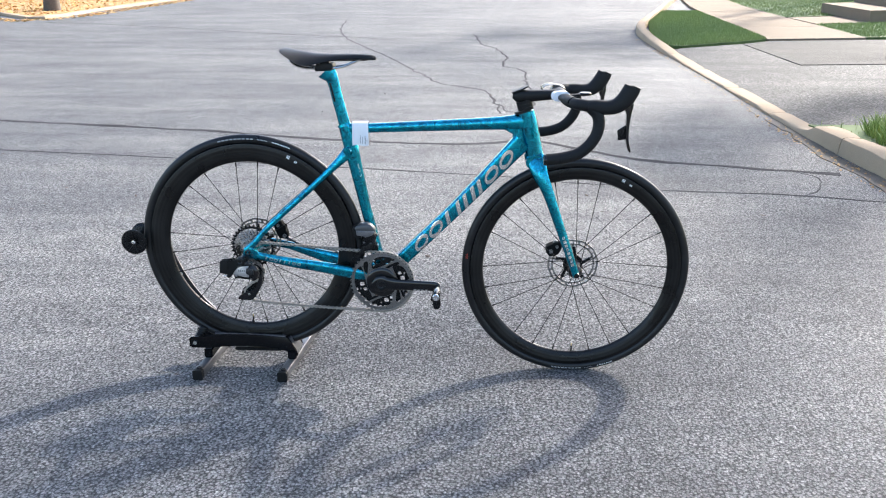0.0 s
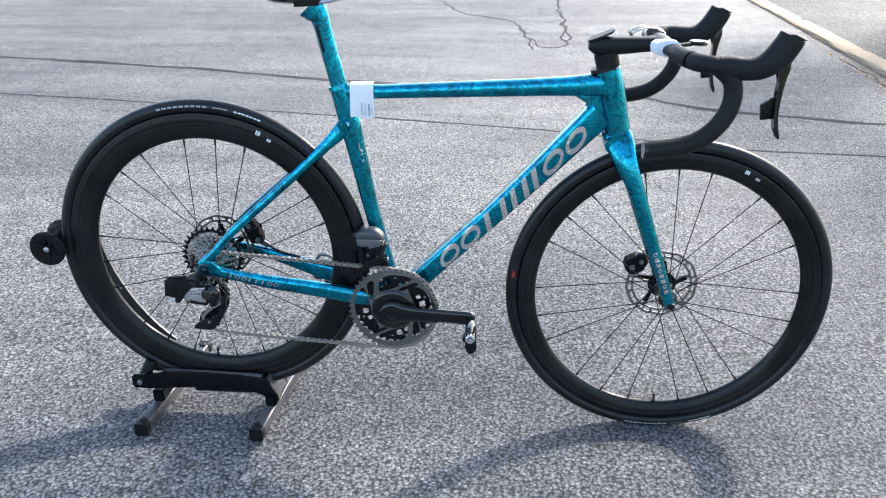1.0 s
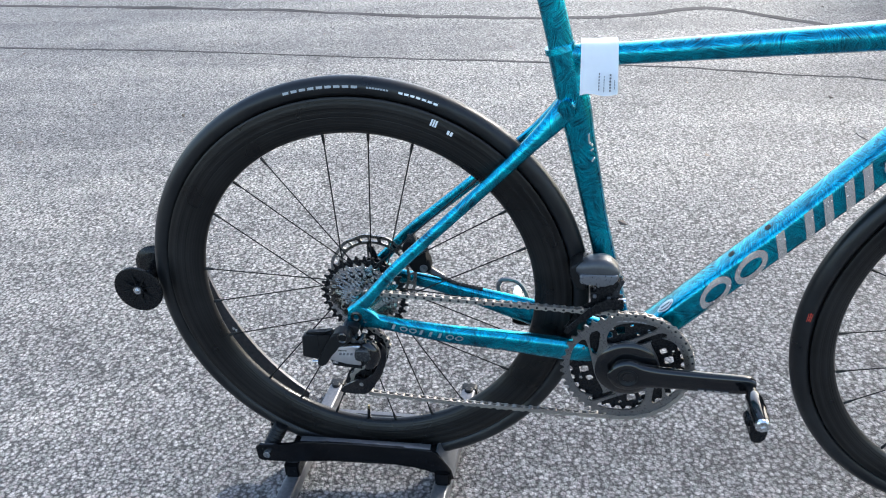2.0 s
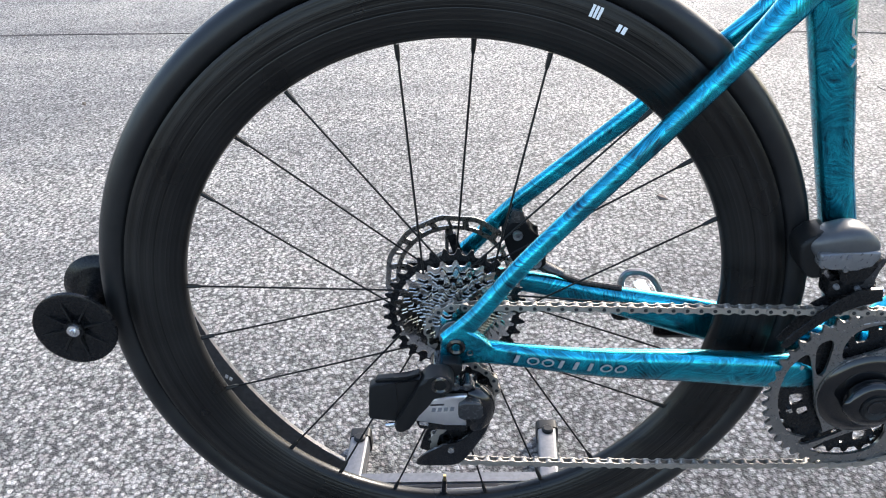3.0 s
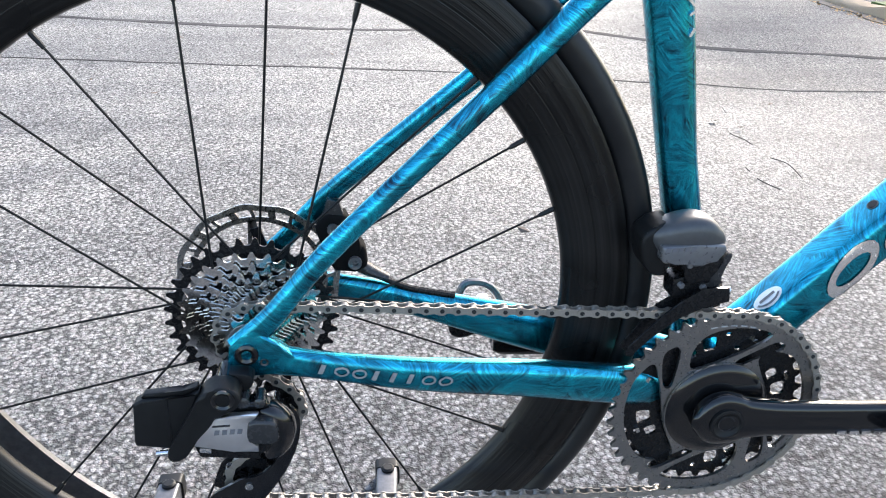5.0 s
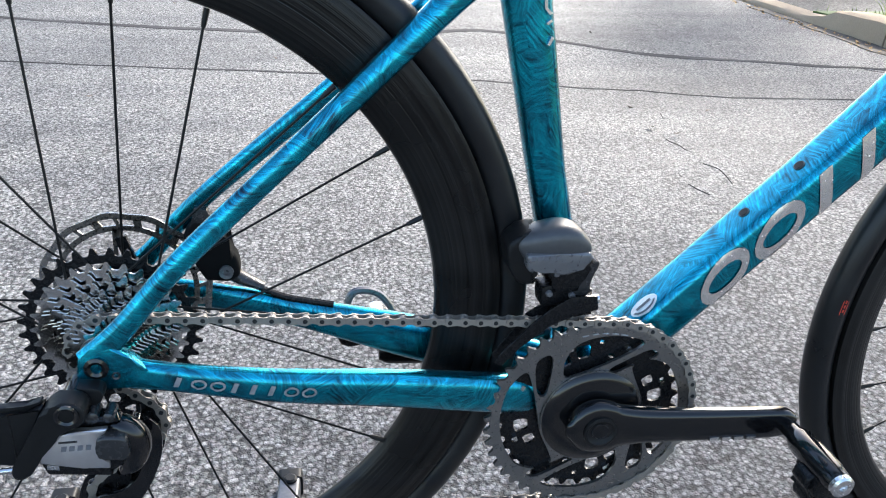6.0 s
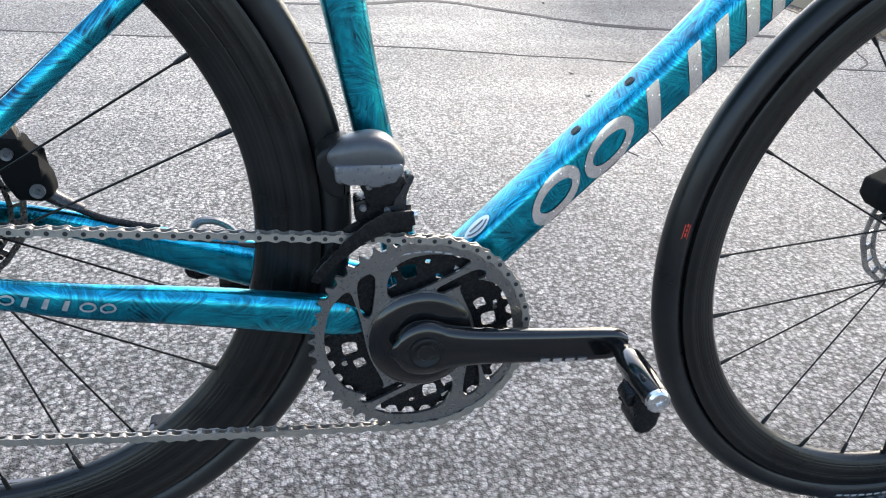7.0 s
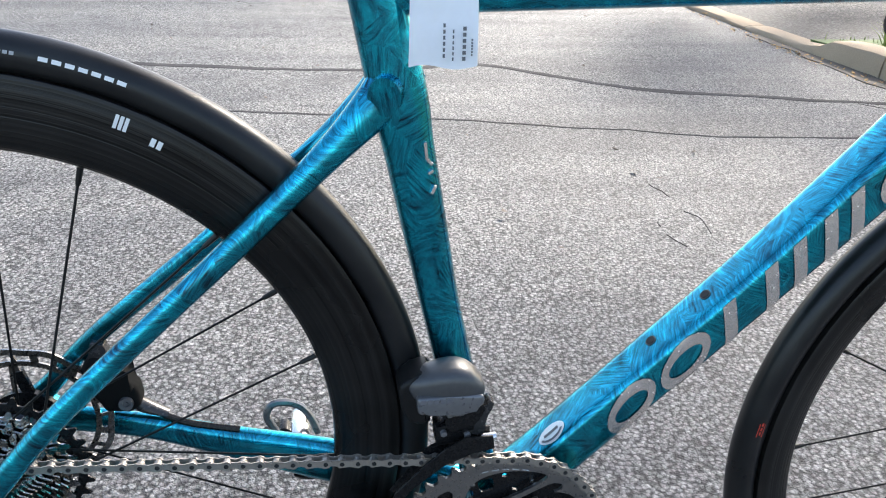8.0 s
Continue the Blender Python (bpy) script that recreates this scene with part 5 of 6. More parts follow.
# chain: a line through its rollers, then alternate inner and outer links
pts = []
for i in range(13):
    a = radians(93 - i * 15)
    pts.append(BB + Vector((math.cos(a), 0, math.sin(a))) * RING_R)
ring_end = pts[-1].copy()
line = [Vector((0.006, 0, 0.2305)), Vector((-0.006, 0, 0.2335)), Vector((-0.0185, 0, 0.2395)), Vector((-0.028, 0, 0.2510)), Vector((-0.0295, 0, 0.262)), Vector((-0.022, 0, 0.274)), Vector((0.000, 0, 0.291)), Vector((0.024, 0, 0.306)), Vector((0.0355, 0, 0.317)), Vector((0.0375, 0, 0.328)), Vector((0.033, 0, 0.3400)), Vector((0.024, 0, 0.3500)), Vector((0.010, 0, 0.3585)), Vector((0.0, 0, 0.3665))]
cog = []
for i in range(11):
    a = radians(258 - i * 16.5)
    cog.append(RH + Vector((math.cos(a), 0, math.sin(a))) * 0.0258)
loop = pts + [ring_end.lerp(line[0], u / 6) - Vector((0, 0, 0.003 * math.sin(math.pi * u / 6))) for u in range(1, 6)] + line + cog + [cog[-1].lerp(pts[0], u / 6) for u in range(1, 6)]


def evenly(path, n):
    path = path + [path[0]]
    lens = [(b - a).length for a, b in zip(path, path[1:])]
    total, out, i, run = sum(lens), [], 0, 0.0
    for k in range(n):
        want = total * k / n
        while run + lens[i] < want:
            run += lens[i]
            i += 1
        out.append(path[i].lerp(path[i + 1], (want - run) / lens[i]))
    return out, total


_, chain_len = evenly(loop, 10)
count = 2 * round(chain_len / 0.0127 / 2)
rollers, _ = evenly(loop, count)


def chain_y(p):
    """The chain runs from the chainring across to the cog in use."""
    u = min(1.0, max(0.0, p.x / BB.x))
    return -0.0445 * (1 - u) + CRY * u


def link_mesh(outer):
    bm = fresh()
    w, h = (0.0033, 0.0042) if outer else (0.0023, 0.0040)
    for s in (-1, 1):
        poly = []
        for i in range(16):
            a = 2 * math.pi * i / 16
            x = (0.0063 if math.cos(a) > -0.01 else -0.0063) + h * math.cos(a)
            z = h * math.sin(a)
            poly.append((x, z))
        poly = poly[:5] + [(0.0, h * 0.62)] + poly[5:12] + [(0.0, -h * 0.62)] + poly[12:]
        prism(bm, poly, s * w - 0.0005, s * w + 0.0005)
    for x in (-0.0063, 0.0063):
        lathe(bm, [(0.0018, -0.0040), (0.0018, 0.0040)] if outer else [(0.0036, -0.0018), (0.0036, 0.0018)], (x, 0, 0), 10)
    return finish("link", bm, CHAIN)


chain = part("chain", pin(fresh(), (BB.x, CRY - 0.001, BB.z + RING_R), (BB.x, CRY + 0.001, BB.z + RING_R), 0.002, 8), CHAIN, bike, "nickel-plated bicycle chain")
meshes = link_mesh(True), link_mesh(False)
pins = []
for i in range(count):
    a, b = rollers[i], rollers[(i + 1) % count]
    m = (a + b) / 2
    ob = part("link", meshes[i % 2], CHAIN, chain)
    for x in (-0.0063, 0.0063) if i % 2 == 0 and m.z > 0.3 else ():
        pins.append((m, x, math.atan2(-(b.z - a.z), b.x - a.x)))
    ob.matrix_basis = Matrix.Translation((m.x, chain_y(m), m.z)) @ Matrix.Rotation(math.atan2(-(b.z - a.z), b.x - a.x), 4, "Y")

pin_mesh = finish("rivet", lathe(fresh(), [(0.0019, -0.0044), (0.0019, -0.0036)], (0, 0, 0), 8), SHELL)
for m, x, a in pins:
    ob = part("rivet", pin_mesh, SHELL, chain)
    ob.matrix_basis = Matrix.Translation((m.x, chain_y(m), m.z)) @ Matrix.Rotation(a, 4, "Y") @ Matrix.Translation((x, 0, 0))

# rear derailleur
rd = part("rear_derailleur", prism(fresh(), soften([(-0.036, 0.356), (-0.012, 0.361), (0.008, 0.361), (0.016, 0.352), (0.018, 0.332), (0.006, 0.322), (-0.020, 0.324), (-0.042, 0.331)], 1), -0.0985, -0.076, 0.003), BLACK, bike, "electronic rear derailleur in black and grey")
bat = part("battery", prism(fresh(), [(-0.0785, 0.3765), (-0.0720, 0.3800), (-0.0560, 0.3800), (-0.0430, 0.3795), (-0.0310, 0.3860), (-0.0320, 0.3820), (-0.0420, 0.3640), (-0.0560, 0.3380), (-0.0590, 0.3355), (-0.0815, 0.3400), (-0.0820, 0.3440)], -0.0995, -0.088, 0.0022, 3), MATT, rd, "black battery block")
part("battery_lid", prism(fresh(), [(-0.0735, 0.3798), (-0.0705, 0.3832), (-0.0560, 0.3838), (-0.0440, 0.3834), (-0.0330, 0.3880), (-0.0325, 0.3860), (-0.0430, 0.3805), (-0.0560, 0.3805)], -0.0965, -0.0895, 0.0010), MATT, bat)
part("battery_seam", prism(fresh(), [(-0.0548, 0.3800), (-0.0540, 0.3800), (-0.0553, 0.3395), (-0.0561, 0.3395)], -0.0998, -0.0985), GLOSS, bat)
part("linkage_arm", prism(fresh(), soften([(-0.0310, 0.3850), (-0.0230, 0.3890), (-0.0140, 0.3905), (-0.0055, 0.3870), (-0.0020, 0.3790), (-0.0070, 0.3700), (-0.0200, 0.3660), (-0.0290, 0.3610), (-0.0380, 0.3430), (-0.0450, 0.3330), (-0.0500, 0.3275), (-0.0575, 0.3275), (-0.0595, 0.3340), (-0.0560, 0.3420), (-0.0420, 0.3650)], 1), -0.1060, -0.0860, 0.0030, 3), MATT, rd)
part("hanger_bolt", lathe(fresh(), [(0.0050, -0.1010), (0.0052, -0.1066), (0.0070, -0.1076), (0.0084, -0.1070), (0.0086, -0.1050), (0.0086, -0.066)], (-0.0150, 0, 0.3805), 28), GLOSS, rd, "hollow black mounting bolt")
part("hanger", prism(fresh(), soften([(-0.018, 0.389), (0.002, 0.388), (0.006, 0.382), (0.002, 0.374), (-0.014, 0.370), (-0.022, 0.384)], 1), -0.086, -0.070, 0.002), MATT, rd)
part("upper_link", prism(fresh(), [(-0.030, 0.3665), (-0.006, 0.3680), (0.012, 0.3690), (0.016, 0.3640), (-0.002, 0.3610), (-0.028, 0.3630)], -0.094, -0.082, 0.0012), GLOSS, rd)
for x, z, r in ((-0.0030, 0.3690, 0.0050), (0.0085, 0.3680, 0.0042)):
    part("link_pivot", lathe(fresh(), [(r * 0.6, -0.0962), (r, -0.0950), (r, -0.080)], (x, 0, z), 16), SHELL, rd)
name_plate = part("name_plate", prism(fresh(), [(-0.0325, 0.3570), (-0.0285, 0.3610), (-0.0100, 0.3630), (0.0085, 0.3632), (0.0050, 0.3585), (0.0005, 0.3560), (-0.0010, 0.3385), (0.0060, 0.3345), (0.0060, 0.3285), (-0.0120, 0.3305), (-0.0410, 0.3375), (-0.0385, 0.3450)], -0.1012, -0.096, 0.0012), PLATE, rd, "polished silver plate")
part("plate_edge", prism(fresh(), [(-0.0400, 0.3352), (0.0058, 0.3262), (0.0066, 0.3205), (-0.0370, 0.3260)], -0.0995, -0.084, 0.0012), BLACK, rd)
# highlight at the black edge's rear end, laid on as a silver piece
part("edge_glint", prism(fresh(), [(-0.0365, 0.3352), (-0.0285, 0.3338), (-0.0285, 0.3296), (-0.0370, 0.3312)], -0.1004, -0.0985, 0.0004), SILVER, rd)
for i in range(4):
    x = -0.0250 + i * 0.0055
    part("print_bar", prism(fresh(), [(x, 0.3470), (x + 0.0036, 0.3470), (x + 0.0046, 0.3512), (x + 0.0010, 0.3512)], -0.1016, -0.1008), INK, name_plate)
part("print_bar", prism(fresh(), [(-0.0255, 0.3540), (-0.0130, 0.3540), (-0.0128, 0.3556), (-0.0253, 0.3556)], -0.1016, -0.1008), SHELL, name_plate)
part("motor_cap", prism(fresh(), soften([(0.0005, 0.3592), (0.0200, 0.3575), (0.0215, 0.3500), (0.0215, 0.3370), (-0.0005, 0.3385), (-0.0010, 0.3480)], 1), -0.1050, -0.094, 0.0024, 3), SHELL, rd, "dark rounded motor cap")
part("front_knuckle", sweep(fresh(), [(0.008, -0.088, 0.360, 0.004, 0.007), (0.0155, -0.0875, 0.3560, 0.0085, 0.0100), (0.0205, -0.087, 0.3450, 0.0125, 0.0115), (0.0205, -0.087, 0.3330, 0.0120, 0.0110), (0.0165, -0.087, 0.3220, 0.0095, 0.0095), (0.011, -0.087, 0.3160, 0.004, 0.007)], 20), GLOSS, rd, "polished black clutch cover")
part("lower_screw", pin(fresh(), (-0.0680, -0.100, 0.3330), (-0.058, -0.098, 0.3318), 0.0024, 10), SILVER, rd)
CAGE = [(0.0255, 0.3400), (0.0345, 0.3280), (0.0345, 0.3130), (0.0310, 0.2960), (0.0220, 0.2740), (0.0110, 0.2570), (0.0020, 0.2440), (-0.0060, 0.2365), (-0.0300, 0.2375), (-0.0450, 0.2390), (-0.0480, 0.2430), (-0.0380, 0.2540), (-0.0250, 0.2605), (-0.0180, 0.2655), (-0.0010, 0.2665), (0.0100, 0.2780), (0.0185, 0.2920), (0.0215, 0.3100), (0.0180, 0.3300)]
part("cage", prism(fresh(), soften(CAGE, 1), -0.0570, -0.0540, 0.0008), GLOSS, rd, "black pulley cage")
part("cage", prism(fresh(), soften([(0.0255, 0.3400), (0.0345, 0.3280), (0.0330, 0.3000), (0.0220, 0.2740), (0.0060, 0.2480), (-0.0060, 0.2365), (-0.0450, 0.2390), (-0.0400, 0.2560), (-0.0340, 0.2700), (-0.0200, 0.2790), (0.0000, 0.2900), (0.0080, 0.3120), (0.0120, 0.3350)], 1), -0.0370, -0.0345, 0.001), BLACK, rd)
for cx, cz in ((0.0160, 0.3330), (-0.0110, 0.2575)):
    bm = gear(fresh(), (cx, 0, cz), 12, 0.0195 if cz < 0.3 else 0.0175, 0.0225 if cz < 0.3 else 0.0205, 0.012, -0.0465, -0.0435)
    for i in range(5):
        radial_bar(bm, (cx, 0, cz), i * 72, 0.004, i * 72 + 10, 0.0125, 0.0030, -0.0465, -0.0435)
    pulley = part("jockey_wheel", bm, BLACK, rd)
    part("pulley_bolt", lathe(fresh(), [(0.0020, -0.0585), (0.0034, -0.0582), (0.0034, -0.0565), (0.0030, -0.034)], (cx, 0, cz), 14), STEEL, rd)

# front derailleur
fd = part("front_derailleur", sweep(fresh(), [(0.3205, -0.033, 0.4610, 0.0060, 0.0085), (0.3250, -0.034, 0.4630, 0.0125, 0.0135), (0.3380, -0.035, 0.4660, 0.0155, 0.0160), (0.3540, -0.036, 0.4670, 0.0172, 0.0168), (0.3660, -0.036, 0.4630, 0.0135, 0.0160), (0.3740, -0.036, 0.4600, 0.0085, 0.0135), (0.3775, -0.036, 0.4590, 0.0040, 0.0080)], 24, power=3.0), SATIN, bike, "electronic front derailleur with grey cover")
grey = part("grey_cover", prism(fresh(), [(0.3222, 0.4625), (0.3480, 0.4628), (0.3745, 0.4628), (0.3760, 0.4575), (0.3745, 0.4530), (0.3680, 0.4505), (0.3590, 0.4440), (0.3490, 0.4438), (0.3478, 0.4490), (0.3330, 0.4495), (0.3265, 0.4470), (0.3228, 0.4500)], -0.0535, -0.026, 0.0024, 3), GREY, fd, "grey lower cover")
part("battery", prism(fresh(), soften([(0.3080, 0.4660), (0.3170, 0.4740), (0.3320, 0.4805), (0.3370, 0.4740), (0.3310, 0.4660), (0.3300, 0.4420), (0.3360, 0.4310), (0.3210, 0.4310), (0.3120, 0.4430)], 1), -0.0430, -0.014, 0.004, 3), MATT, fd, "black battery block")
for i in range(5):
    x = 0.3245 + i * 0.0052
    part("print_bar", prism(fresh(), [(x, 0.4580), (x + 0.0038, 0.4580), (x + 0.0046, 0.4616), (x + 0.0008, 0.4616)], -0.0540, -0.0530), INK, grey)
part("lever_arm", prism(fresh(), soften([(0.3600, 0.4420), (0.3730, 0.4450), (0.3825, 0.4535), (0.3855, 0.4500), (0.3830, 0.4445), (0.3770, 0.4360), (0.3800, 0.4280), (0.3770, 0.4200), (0.3640, 0.4230), (0.3560, 0.4320)], 1), -0.0480, -0.034, 0.0016), SHELL, fd)
link = part("linkage", prism(fresh(), [(0.344, 0.448), (0.376, 0.452), (0.3795, 0.445), (0.370, 0.438), (0.3695, 0.426), (0.346, 0.424), (0.349, 0.436), (0.342, 0.441)], -0.049, -0.016, 0.003), BLACK, fd)
part("linkage_foot", prism(fresh(), [(0.338, 0.430), (0.350, 0.433), (0.372, 0.430), (0.374, 0.414), (0.339, 0.412)], -0.047, -0.026, 0.003), BLACK, fd)
for x, z in ((0.349, 0.4435), (0.3445, 0.4255), (0.364, 0.4225)):
    part("pivot_pin", lathe(fresh(), [(0.0022, -0.0505), (0.0028, -0.0495), (0.0028, -0.040)], (x, 0, z), 12), GREY, fd)
part("limit_screw", pin(fresh(), (0.376, -0.047, 0.4175), (0.388, -0.047, 0.4180), 0.0036, 12), SILVER, fd)
part("screw_boss", pin(fresh(), (0.366, -0.045, 0.412), (0.384, -0.045, 0.4145), 0.0050, 12), BLACK, fd)
part("cage", prism(fresh(), [(0.3840, 0.4240), (0.3860, 0.4115), (0.365, 0.4075), (0.345, 0.3985), (0.322, 0.3800), (0.308, 0.3625), (0.302, 0.3655), (0.306, 0.3745), (0.330, 0.4000), (0.345, 0.4140), (0.362, 0.4240)], -0.0545, -0.0525, 0.0006), BLACK, fd, "long black cage plate")
part("cage", prism(fresh(), [(0.384, 0.424), (0.386, 0.400), (0.360, 0.396), (0.330, 0.384), (0.308, 0.360), (0.302, 0.3655), (0.330, 0.405), (0.362, 0.424)], -0.0415, -0.0395, 0.0006), BLACK, fd)
part("mount", prism(fresh(), [(0.338, 0.462), (0.366, 0.462), (0.372, 0.425), (0.350, 0.425)], -0.031, -0.012, 0.003), MATT, fd)


# brakes
def caliper(poly, y0, y1, bolts, label):
    ob = part("brake_caliper", prism(fresh(), poly, y0, y1, 0.006, 4), CASTING, bike, label)
    for x, z, r in bolts:
        part("bolt", lathe(fresh(), [(r * 0.45, y0 - 0.0005), (r * 0.5, y0 - 0.003), (r, y0 - 0.0035), (r, y0 + 0.004)], (x, 0, z), 16), GREY, ob)
    return ob


rc = caliper([(0.050, 0.447), (0.060, 0.460), (0.078, 0.458), (0.083, 0.440), (0.094, 0.425), (0.096, 0.408), (0.086, 0.402), (0.066, 0.404), (0.058, 0.420)], 0.042, 0.064, ((0.084, 0.4135, 0.006), (0.066, 0.446, 0.005)), "black rear disc brake caliper")
part("pad_fins", prism(fresh(), [(0.056, 0.452), (0.062, 0.472), (0.072, 0.470), (0.076, 0.456)], 0.044, 0.056, 0.001), SHELL, rc)
part("bracket", sweep(fresh(), [(0.082, 0.058, 0.408, 0.007, 0.008), (0.096, 0.058, 0.398, 0.006, 0.008), (0.114, 0.057, 0.390, 0.003, 0.006)], 12), SHELL, rc)
fc = caliper([(0.888, 0.376), (0.890, 0.394), (0.912, 0.404), (0.930, 0.408), (0.938, 0.392), (0.930, 0.372), (0.915, 0.362), (0.900, 0.362)], 0.030, 0.062, ((0.904, 0.380, 0.006), (0.922, 0.394, 0.005)), "black front disc brake caliper")
part("pad_fins", prism(fresh(), [(0.906, 0.396), (0.916, 0.412), (0.926, 0.409), (0.922, 0.398)], 0.040, 0.052, 0.001), GREY, fc)
part("brake_hose", tube(fresh(), [(0.175, 0.050, 0.3715), (0.15, 0.052, 0.3760), (0.13, 0.053, 0.3810), (0.105, 0.056, 0.392), (0.086, 0.058, 0.406)], 0.0030, 8), BLACK, bike, "thin black brake hose")

# paper tag round the seat end of the top tube
tag = thing("paper_tag", (0.345, -0.02, 0.74), "white printed paper tag wrapped round the top tube", "tag")
bm = fresh()
prof = [(0.012, 0.7745), (0.0, 0.7775), (-0.0140, 0.7745), (-0.0185, 0.764), (-0.0195, 0.748), (-0.0205, 0.730), (-0.0200, 0.7105)]
grid = []
for i, (y, z) in enumerate(smooth_path(prof, 4)):
    u = i / 24
    row = []
    for j in range(9):
        v = j / 8
        x = 0.3175 + 0.0445 * v + 0.003 * u * (v - 0.3)
        row.append(bm.verts.new((x, y - 0.0012 * math.sin(v * 5 + u * 3), z + 0.0016 * math.sin(v * 7) * u)))
    grid.append(row)
for a, b in zip(grid, grid[1:]):
    for j in range(8):
        bm.faces.new((a[j], a[j + 1], b[j + 1], b[j]))
bmesh.ops.solidify(bm, geom=bm.faces[:], thickness=0.0004)
part("sheet", bm, PAPER, tag)
for k, (x, w, z0, z1) in enumerate(((0.3395, 0.0014, 0.740, 0.716), (0.3460, 0.0009, 0.736, 0.714), (0.3530, 0.0022, 0.738, 0.714), (0.3590, 0.0009, 0.730, 0.718))):
    n = 6
    for i in range(n):
        za, zb = z0 + (z1 - z0) * i / n, z0 + (z1 - z0) * (i + 0.62) / n
        part("print_bar", prism(fresh(), [(x, za), (x + w, za), (x + w, zb), (x, zb)], -0.0232, -0.0222), INK, tag)

# packing foam and clear wrap left on the bar
foam = thing("foam_wrap", (0.8950, -0.07, 0.861), "scrap of white packing foam round the handlebar", "packaging")
part("sleeve", sweep(fresh(), [(0.8980, -0.055, 0.8615, 0.0130, 0.0225), (0.8995, -0.072, 0.863, 0.0145, 0.0235), (0.9020, -0.092, 0.8635, 0.0140, 0.0225)], 12, ref=(1, 0, 0), power=3.0, k=2), FOAM, foam)
foam2 = thing("plastic_wrap", (0.9000, 0.09, 0.861), "loose clear packing wrap round the far handlebar", "packaging")
part("sleeve", sweep(fresh(), [(0.9050, 0.046, 0.861, 0.0135, 0.0205), (0.9050, 0.066, 0.8625, 0.0150, 0.0220), (0.9060, 0.086, 0.862, 0.0140, 0.0205)], 14, ref=(1, 0, 0), k=3), GREY, foam2)
for k in range(3):
    y = 0.050 + 0.014 * k
    loop_rows = []
    for i in range(13):
        a = radians(40 + i * 22)
        loop_rows.append((0.890 - 0.004 * k + (0.030 - 0.003 * k) * math.cos(a), y + 0.006 * math.sin(2 * a), 0.866 + 0.013 * math.sin(a), 0.0006, 0.007))
    part("loose_strip", sweep(fresh(), loop_rows, 8, power=4, k=3), GREY if k == 1 else GLOSS, foam2)

# ---- the stand under the rear wheel ----
stand = thing("bicycle_stand", (-0.03, 0.04, 0), "black steel floor stand gripping the bicycle's rear wheel", "bicycle stand")
SIDE = [(-0.222, 0.094), (-0.215, 0.100), (-0.160, 0.1035), (-0.140, 0.112), (-0.05, 0.1115), (0.04, 0.1085), (0.088, 0.1055), (0.096, 0.100), (0.118, 0.062), (0.122, 0.044), (0.108, 0.040), (0.09, 0.058), (0.055, 0.068), (0.0, 0.0735), (-0.06, 0.0735), (-0.12, 0.069), (-0.165, 0.064), (-0.215, 0.064), (-0.222, 0.070)]
for y in (-0.037, 0.037):
    side = part("side_plate", prism(fresh(), SIDE, y - 0.0025, y + 0.0025, 0.0012), STAND, stand, "black curved side plate")
    # sunlit top edge of the black plate, its brightness put into a grey colour
    part("top_flange", prism(fresh(), [(-0.14, 0.1095), (0.085, 0.1045), (0.085, 0.1075), (-0.14, 0.1125)], min(y, y * 0.66), max(y, y * 0.66), 0.001), FOOT, side)
    s = -1 if y < 0 else 1
    part("bolt", lathe(fresh(), [(0.003, y + s * 0.0075), (0.0062, y + s * 0.007), (0.0070, y + s * 0.0030), (0.0070, y)], (-0.203, 0, 0.0815), 16), SILVER, side, "bright bolt head")
for x0, x1, label in ((-0.170, -0.151, "grey"), (0.092, 0.121, "grey")):
    bm = fresh()
    a, b = Vector((x0, -0.128, 0)), Vector((x1, 0.226, 0))
    d = (b - a).normalized()
    sweep(bm, [(a.x, a.y, 0.0175, 0.0135, 0.0135), (b.x, b.y, 0.0175, 0.0135, 0.0135)], 24, ref=(1, 0, 0), power=7, k=1)
    foot = part("foot_tube", bm, FOOT, stand, "grey square steel foot")
    for p, s in ((a, -1), (b, 1)):
        part("end_cap", sweep(fresh(), [(p.x - s * 0 * d.x, p.y - s * 0.010, 0.0162, 0.0162, 0.0155), (p.x, p.y + s * 0.006, 0.0162, 0.0162, 0.0155)], 24, ref=(1, 0, 0), power=6, k=1), MATT, foot, "black plastic end cap")
        part("stud", lathe(fresh(), [(0.0085, 0.031), (0.0085, 0.0335), (0.006, 0.0355)], (p.x, p.y - s * 0.014, 0), 18, axis="z"), MATT, foot)
for x in (-0.163, 0.103):
    part("cradle_tie", block(fresh(), (0.026, 0.090, 0.030), (x, 0.0, 0.046), bevel=0.003), STAND, stand)
# light on this sloping face is put into its grey colour
part("end_plate", prism(fresh(), [(0.094, 0.100), (0.097, 0.101), (0.121, 0.048), (0.118, 0.047)], -0.034, 0.034, 0.0008), FOOT, stand, "sloping end plate, coloured grey as its lit face looks")
part("spine", block(fresh(), (0.262, 0.022, 0.020), (-0.030, 0.130, 0.020), (0, 0, -2.5), 0.003), FOOT, stand)
sleeve = []
for i in range(13):
    u = i / 12
    sleeve.append((-0.1770 - 0.028 * u, -0.016, 0.128 - 0.050 * u, *((0.0135, 0.0135) if i % 2 else (0.0105, 0.0105))))
part("ribbed_sleeve", sweep(fresh(), sleeve, 18, k=2), MATT, stand, "black ribbed rubber sleeve")
part("lower_roller", lathe(fresh(), [(0.010, -0.034), (0.019, -0.033), (0.012, -0.012), (0.0105, 0), (0.012, 0.012), (0.019, 0.033), (0.010, 0.034)], (0.085, 0, 0.083), 28), MATT, stand)
part("wheel_pad", block(fresh(), (0.15, 0.036, 0.010), (-0.01, 0, 0.0515), bevel=0.003), MATT, stand)
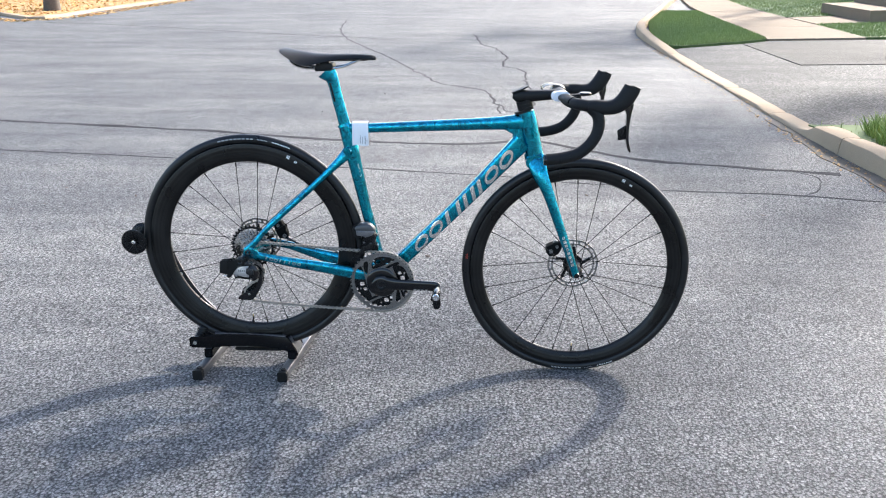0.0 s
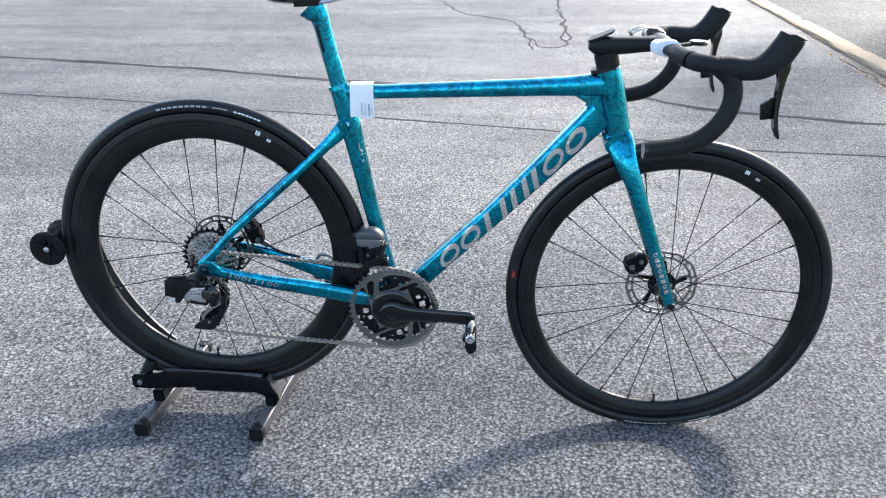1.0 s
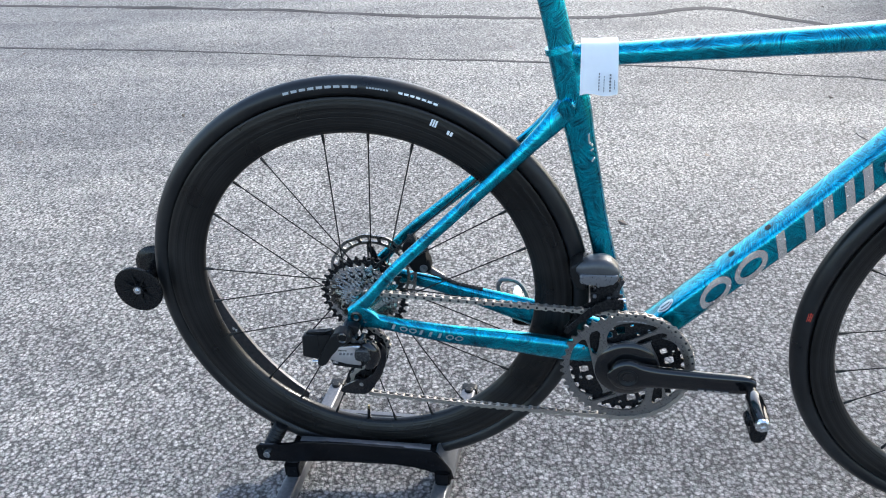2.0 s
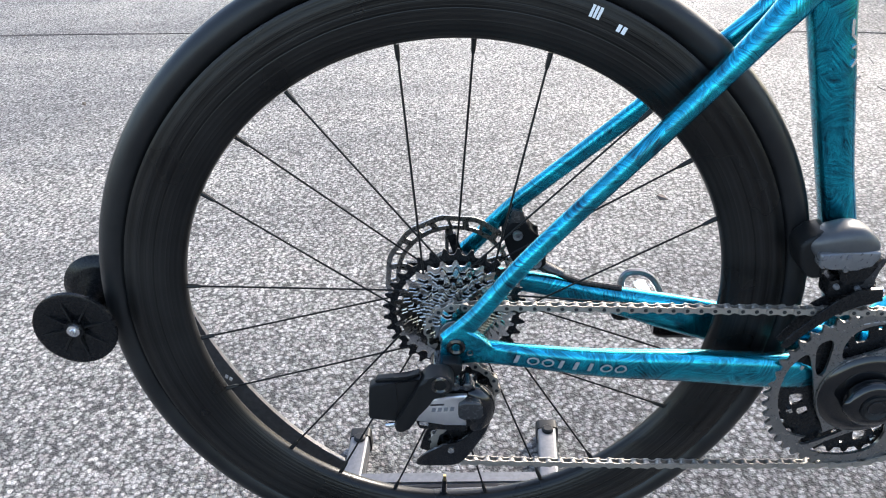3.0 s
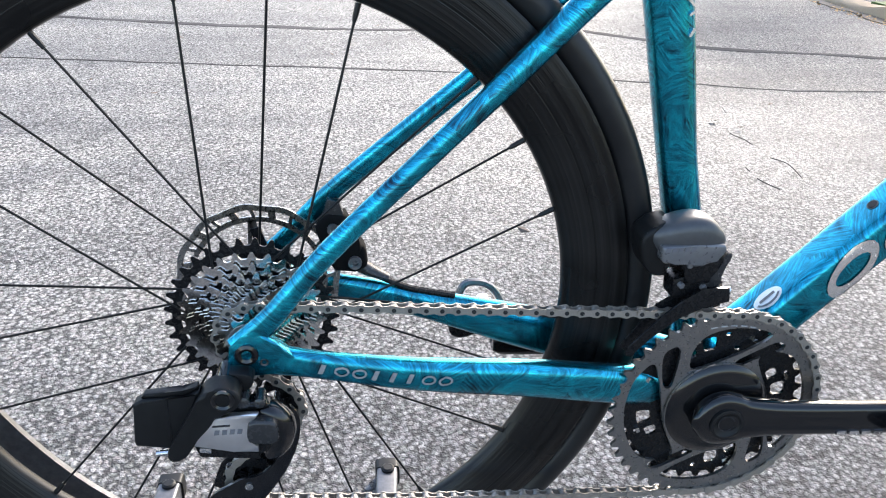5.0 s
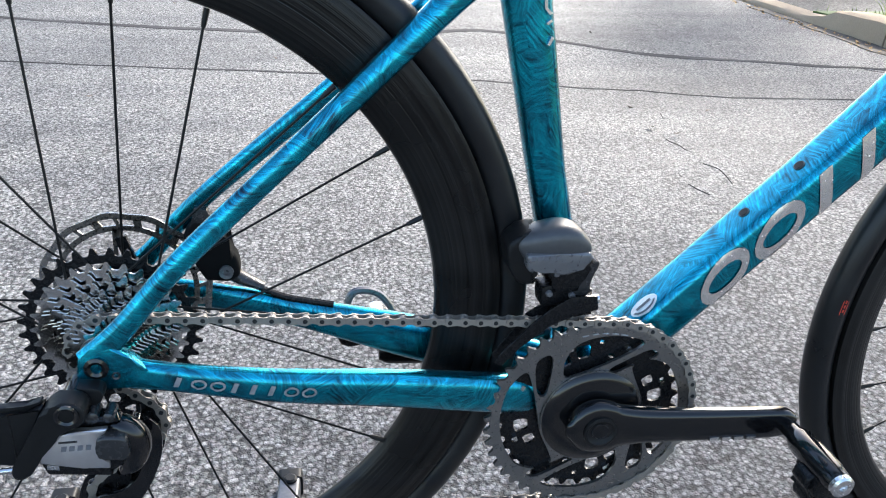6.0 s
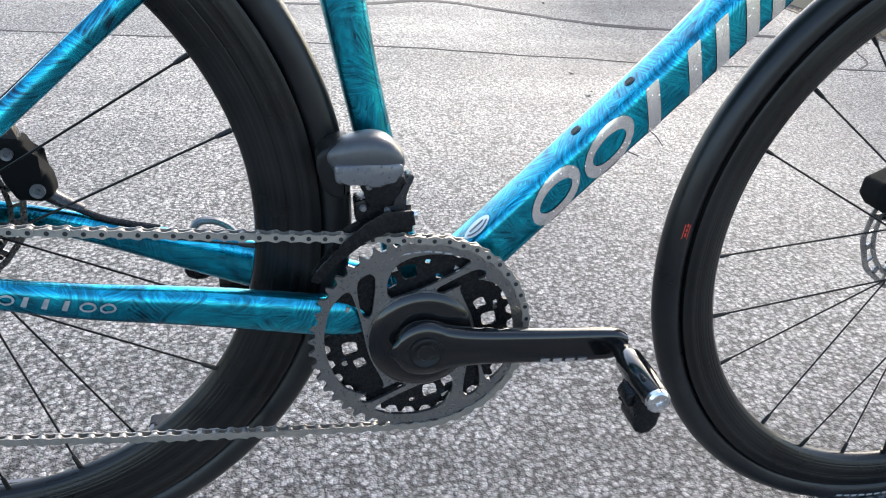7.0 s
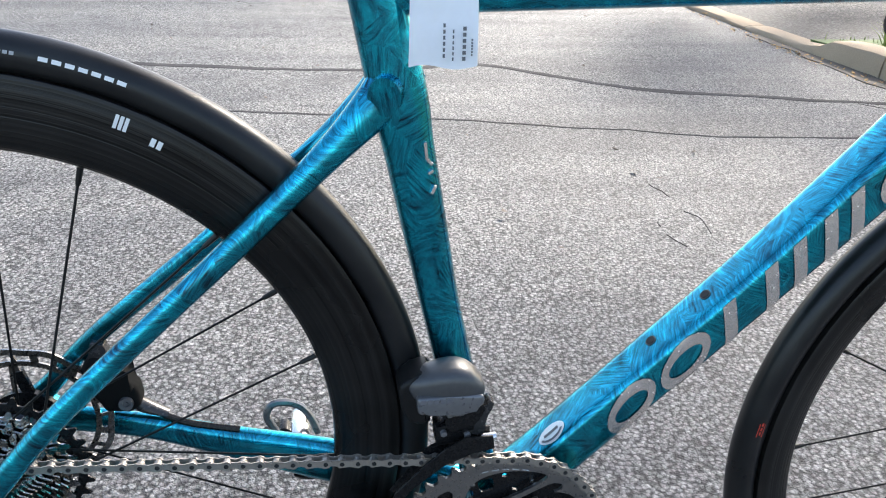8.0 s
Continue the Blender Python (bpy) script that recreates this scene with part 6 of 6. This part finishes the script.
# arm that curves up behind the wheel to the upper roller
poly_o, poly_i = [], []
for i in range(15):
    a = radians(176 + i * 4.6)
    w = 0.016 + 0.016 * math.sin(math.pi * min(1, i / 14))
    poly_o.append((RH.x + (0.302 + w * 0.6) * math.cos(a) , RH.z + (0.302 + w * 0.6) * math.sin(a)))
    poly_i.append((RH.x + (0.302 - w) * math.cos(a), RH.z + (0.302 - w) * math.sin(a)))
arm_plate = part("roller_arm", prism(fresh(), [(-0.345, 0.425), (-0.366, 0.425), (-0.372, 0.405)] + poly_o + [(-0.165, 0.085), (-0.185, 0.075)][::-1] + poly_i[::-1], 0.046, 0.052, 0.0015), FOOT, stand, "dark grey curved arm behind the wheel")
for i in range(2):
    x, z = -0.260 + i * 0.0040, 0.283 - i * 0.0036
    part("print_bar", prism(fresh(), [(x, z), (x + 0.0028, z - 0.0025), (x + 0.0044, z + 0.0012), (x + 0.0016, z + 0.0037)], 0.0450, 0.0462), WHITE, arm_plate)
RC = Vector((-0.3575, 0.0, 0.412))
prof = [(0.0090, -0.062), (0.0090, -0.052), (0.0355, -0.060), (0.0380, -0.0585), (0.0385, -0.054), (0.0365, -0.0515), (0.030, -0.045), (0.0225, -0.034), (0.0150, -0.020), (0.0100, -0.008), (0.0100, 0.008), (0.0150, 0.020), (0.0225, 0.034), (0.030, 0.045), (0.0365, 0.0515), (0.0385, 0.054), (0.0380, 0.0585), (0.0355, 0.060), (0.0090, 0.052), (0.0090, 0.062)]
prof = [(r * 1.02, y * 0.64) for r, y in prof]
ribbed = []
for (r0, y0), (r1, y1) in zip(prof, prof[1:]):
    if 0.005 < abs(y0) < 0.032 and 0.005 < abs(y1) < 0.032 and r0 > 0.009:
        for u in range(4):
            r, y = r0 + (r1 - r0) * u / 4, y0 + (y1 - y0) * u / 4
            ribbed += [(r, y), (r - 0.0024, y + (y1 - y0) / 8)]
    else:
        ribbed.append((r0, y0))
ribbed.append(prof[-1])
roller = part("wheel_roller", lathe(fresh(), ribbed, RC, 44), BLACK, stand, "black hourglass plastic roller")
bm = fresh()
for i in range(8):
    a = radians(i * 45 + 10)
    d = Vector((math.cos(a), 0, math.sin(a)))
    n = Vector((-d.z, 0, d.x)) * 0.0008
    p, q = RC + d * 0.008, RC + d * 0.0355
    prism(bm, [(v.x, v.z) for v in (p - n, q - n, q + n, p + n)], -0.0378, -0.0320)
part("rib", bm, MATT, roller)
part("axle_bolt", lathe(fresh(), [(0.0030, -0.0445), (0.0030, -0.042), (0.0060, -0.0415), (0.0068, -0.0385), (0.0068, -0.035), (0.0045, -0.035), (0.0045, 0.053), (0.0065, 0.053), (0.006, 0.057)], RC, 18), SILVER, roller, "bright axle bolt")
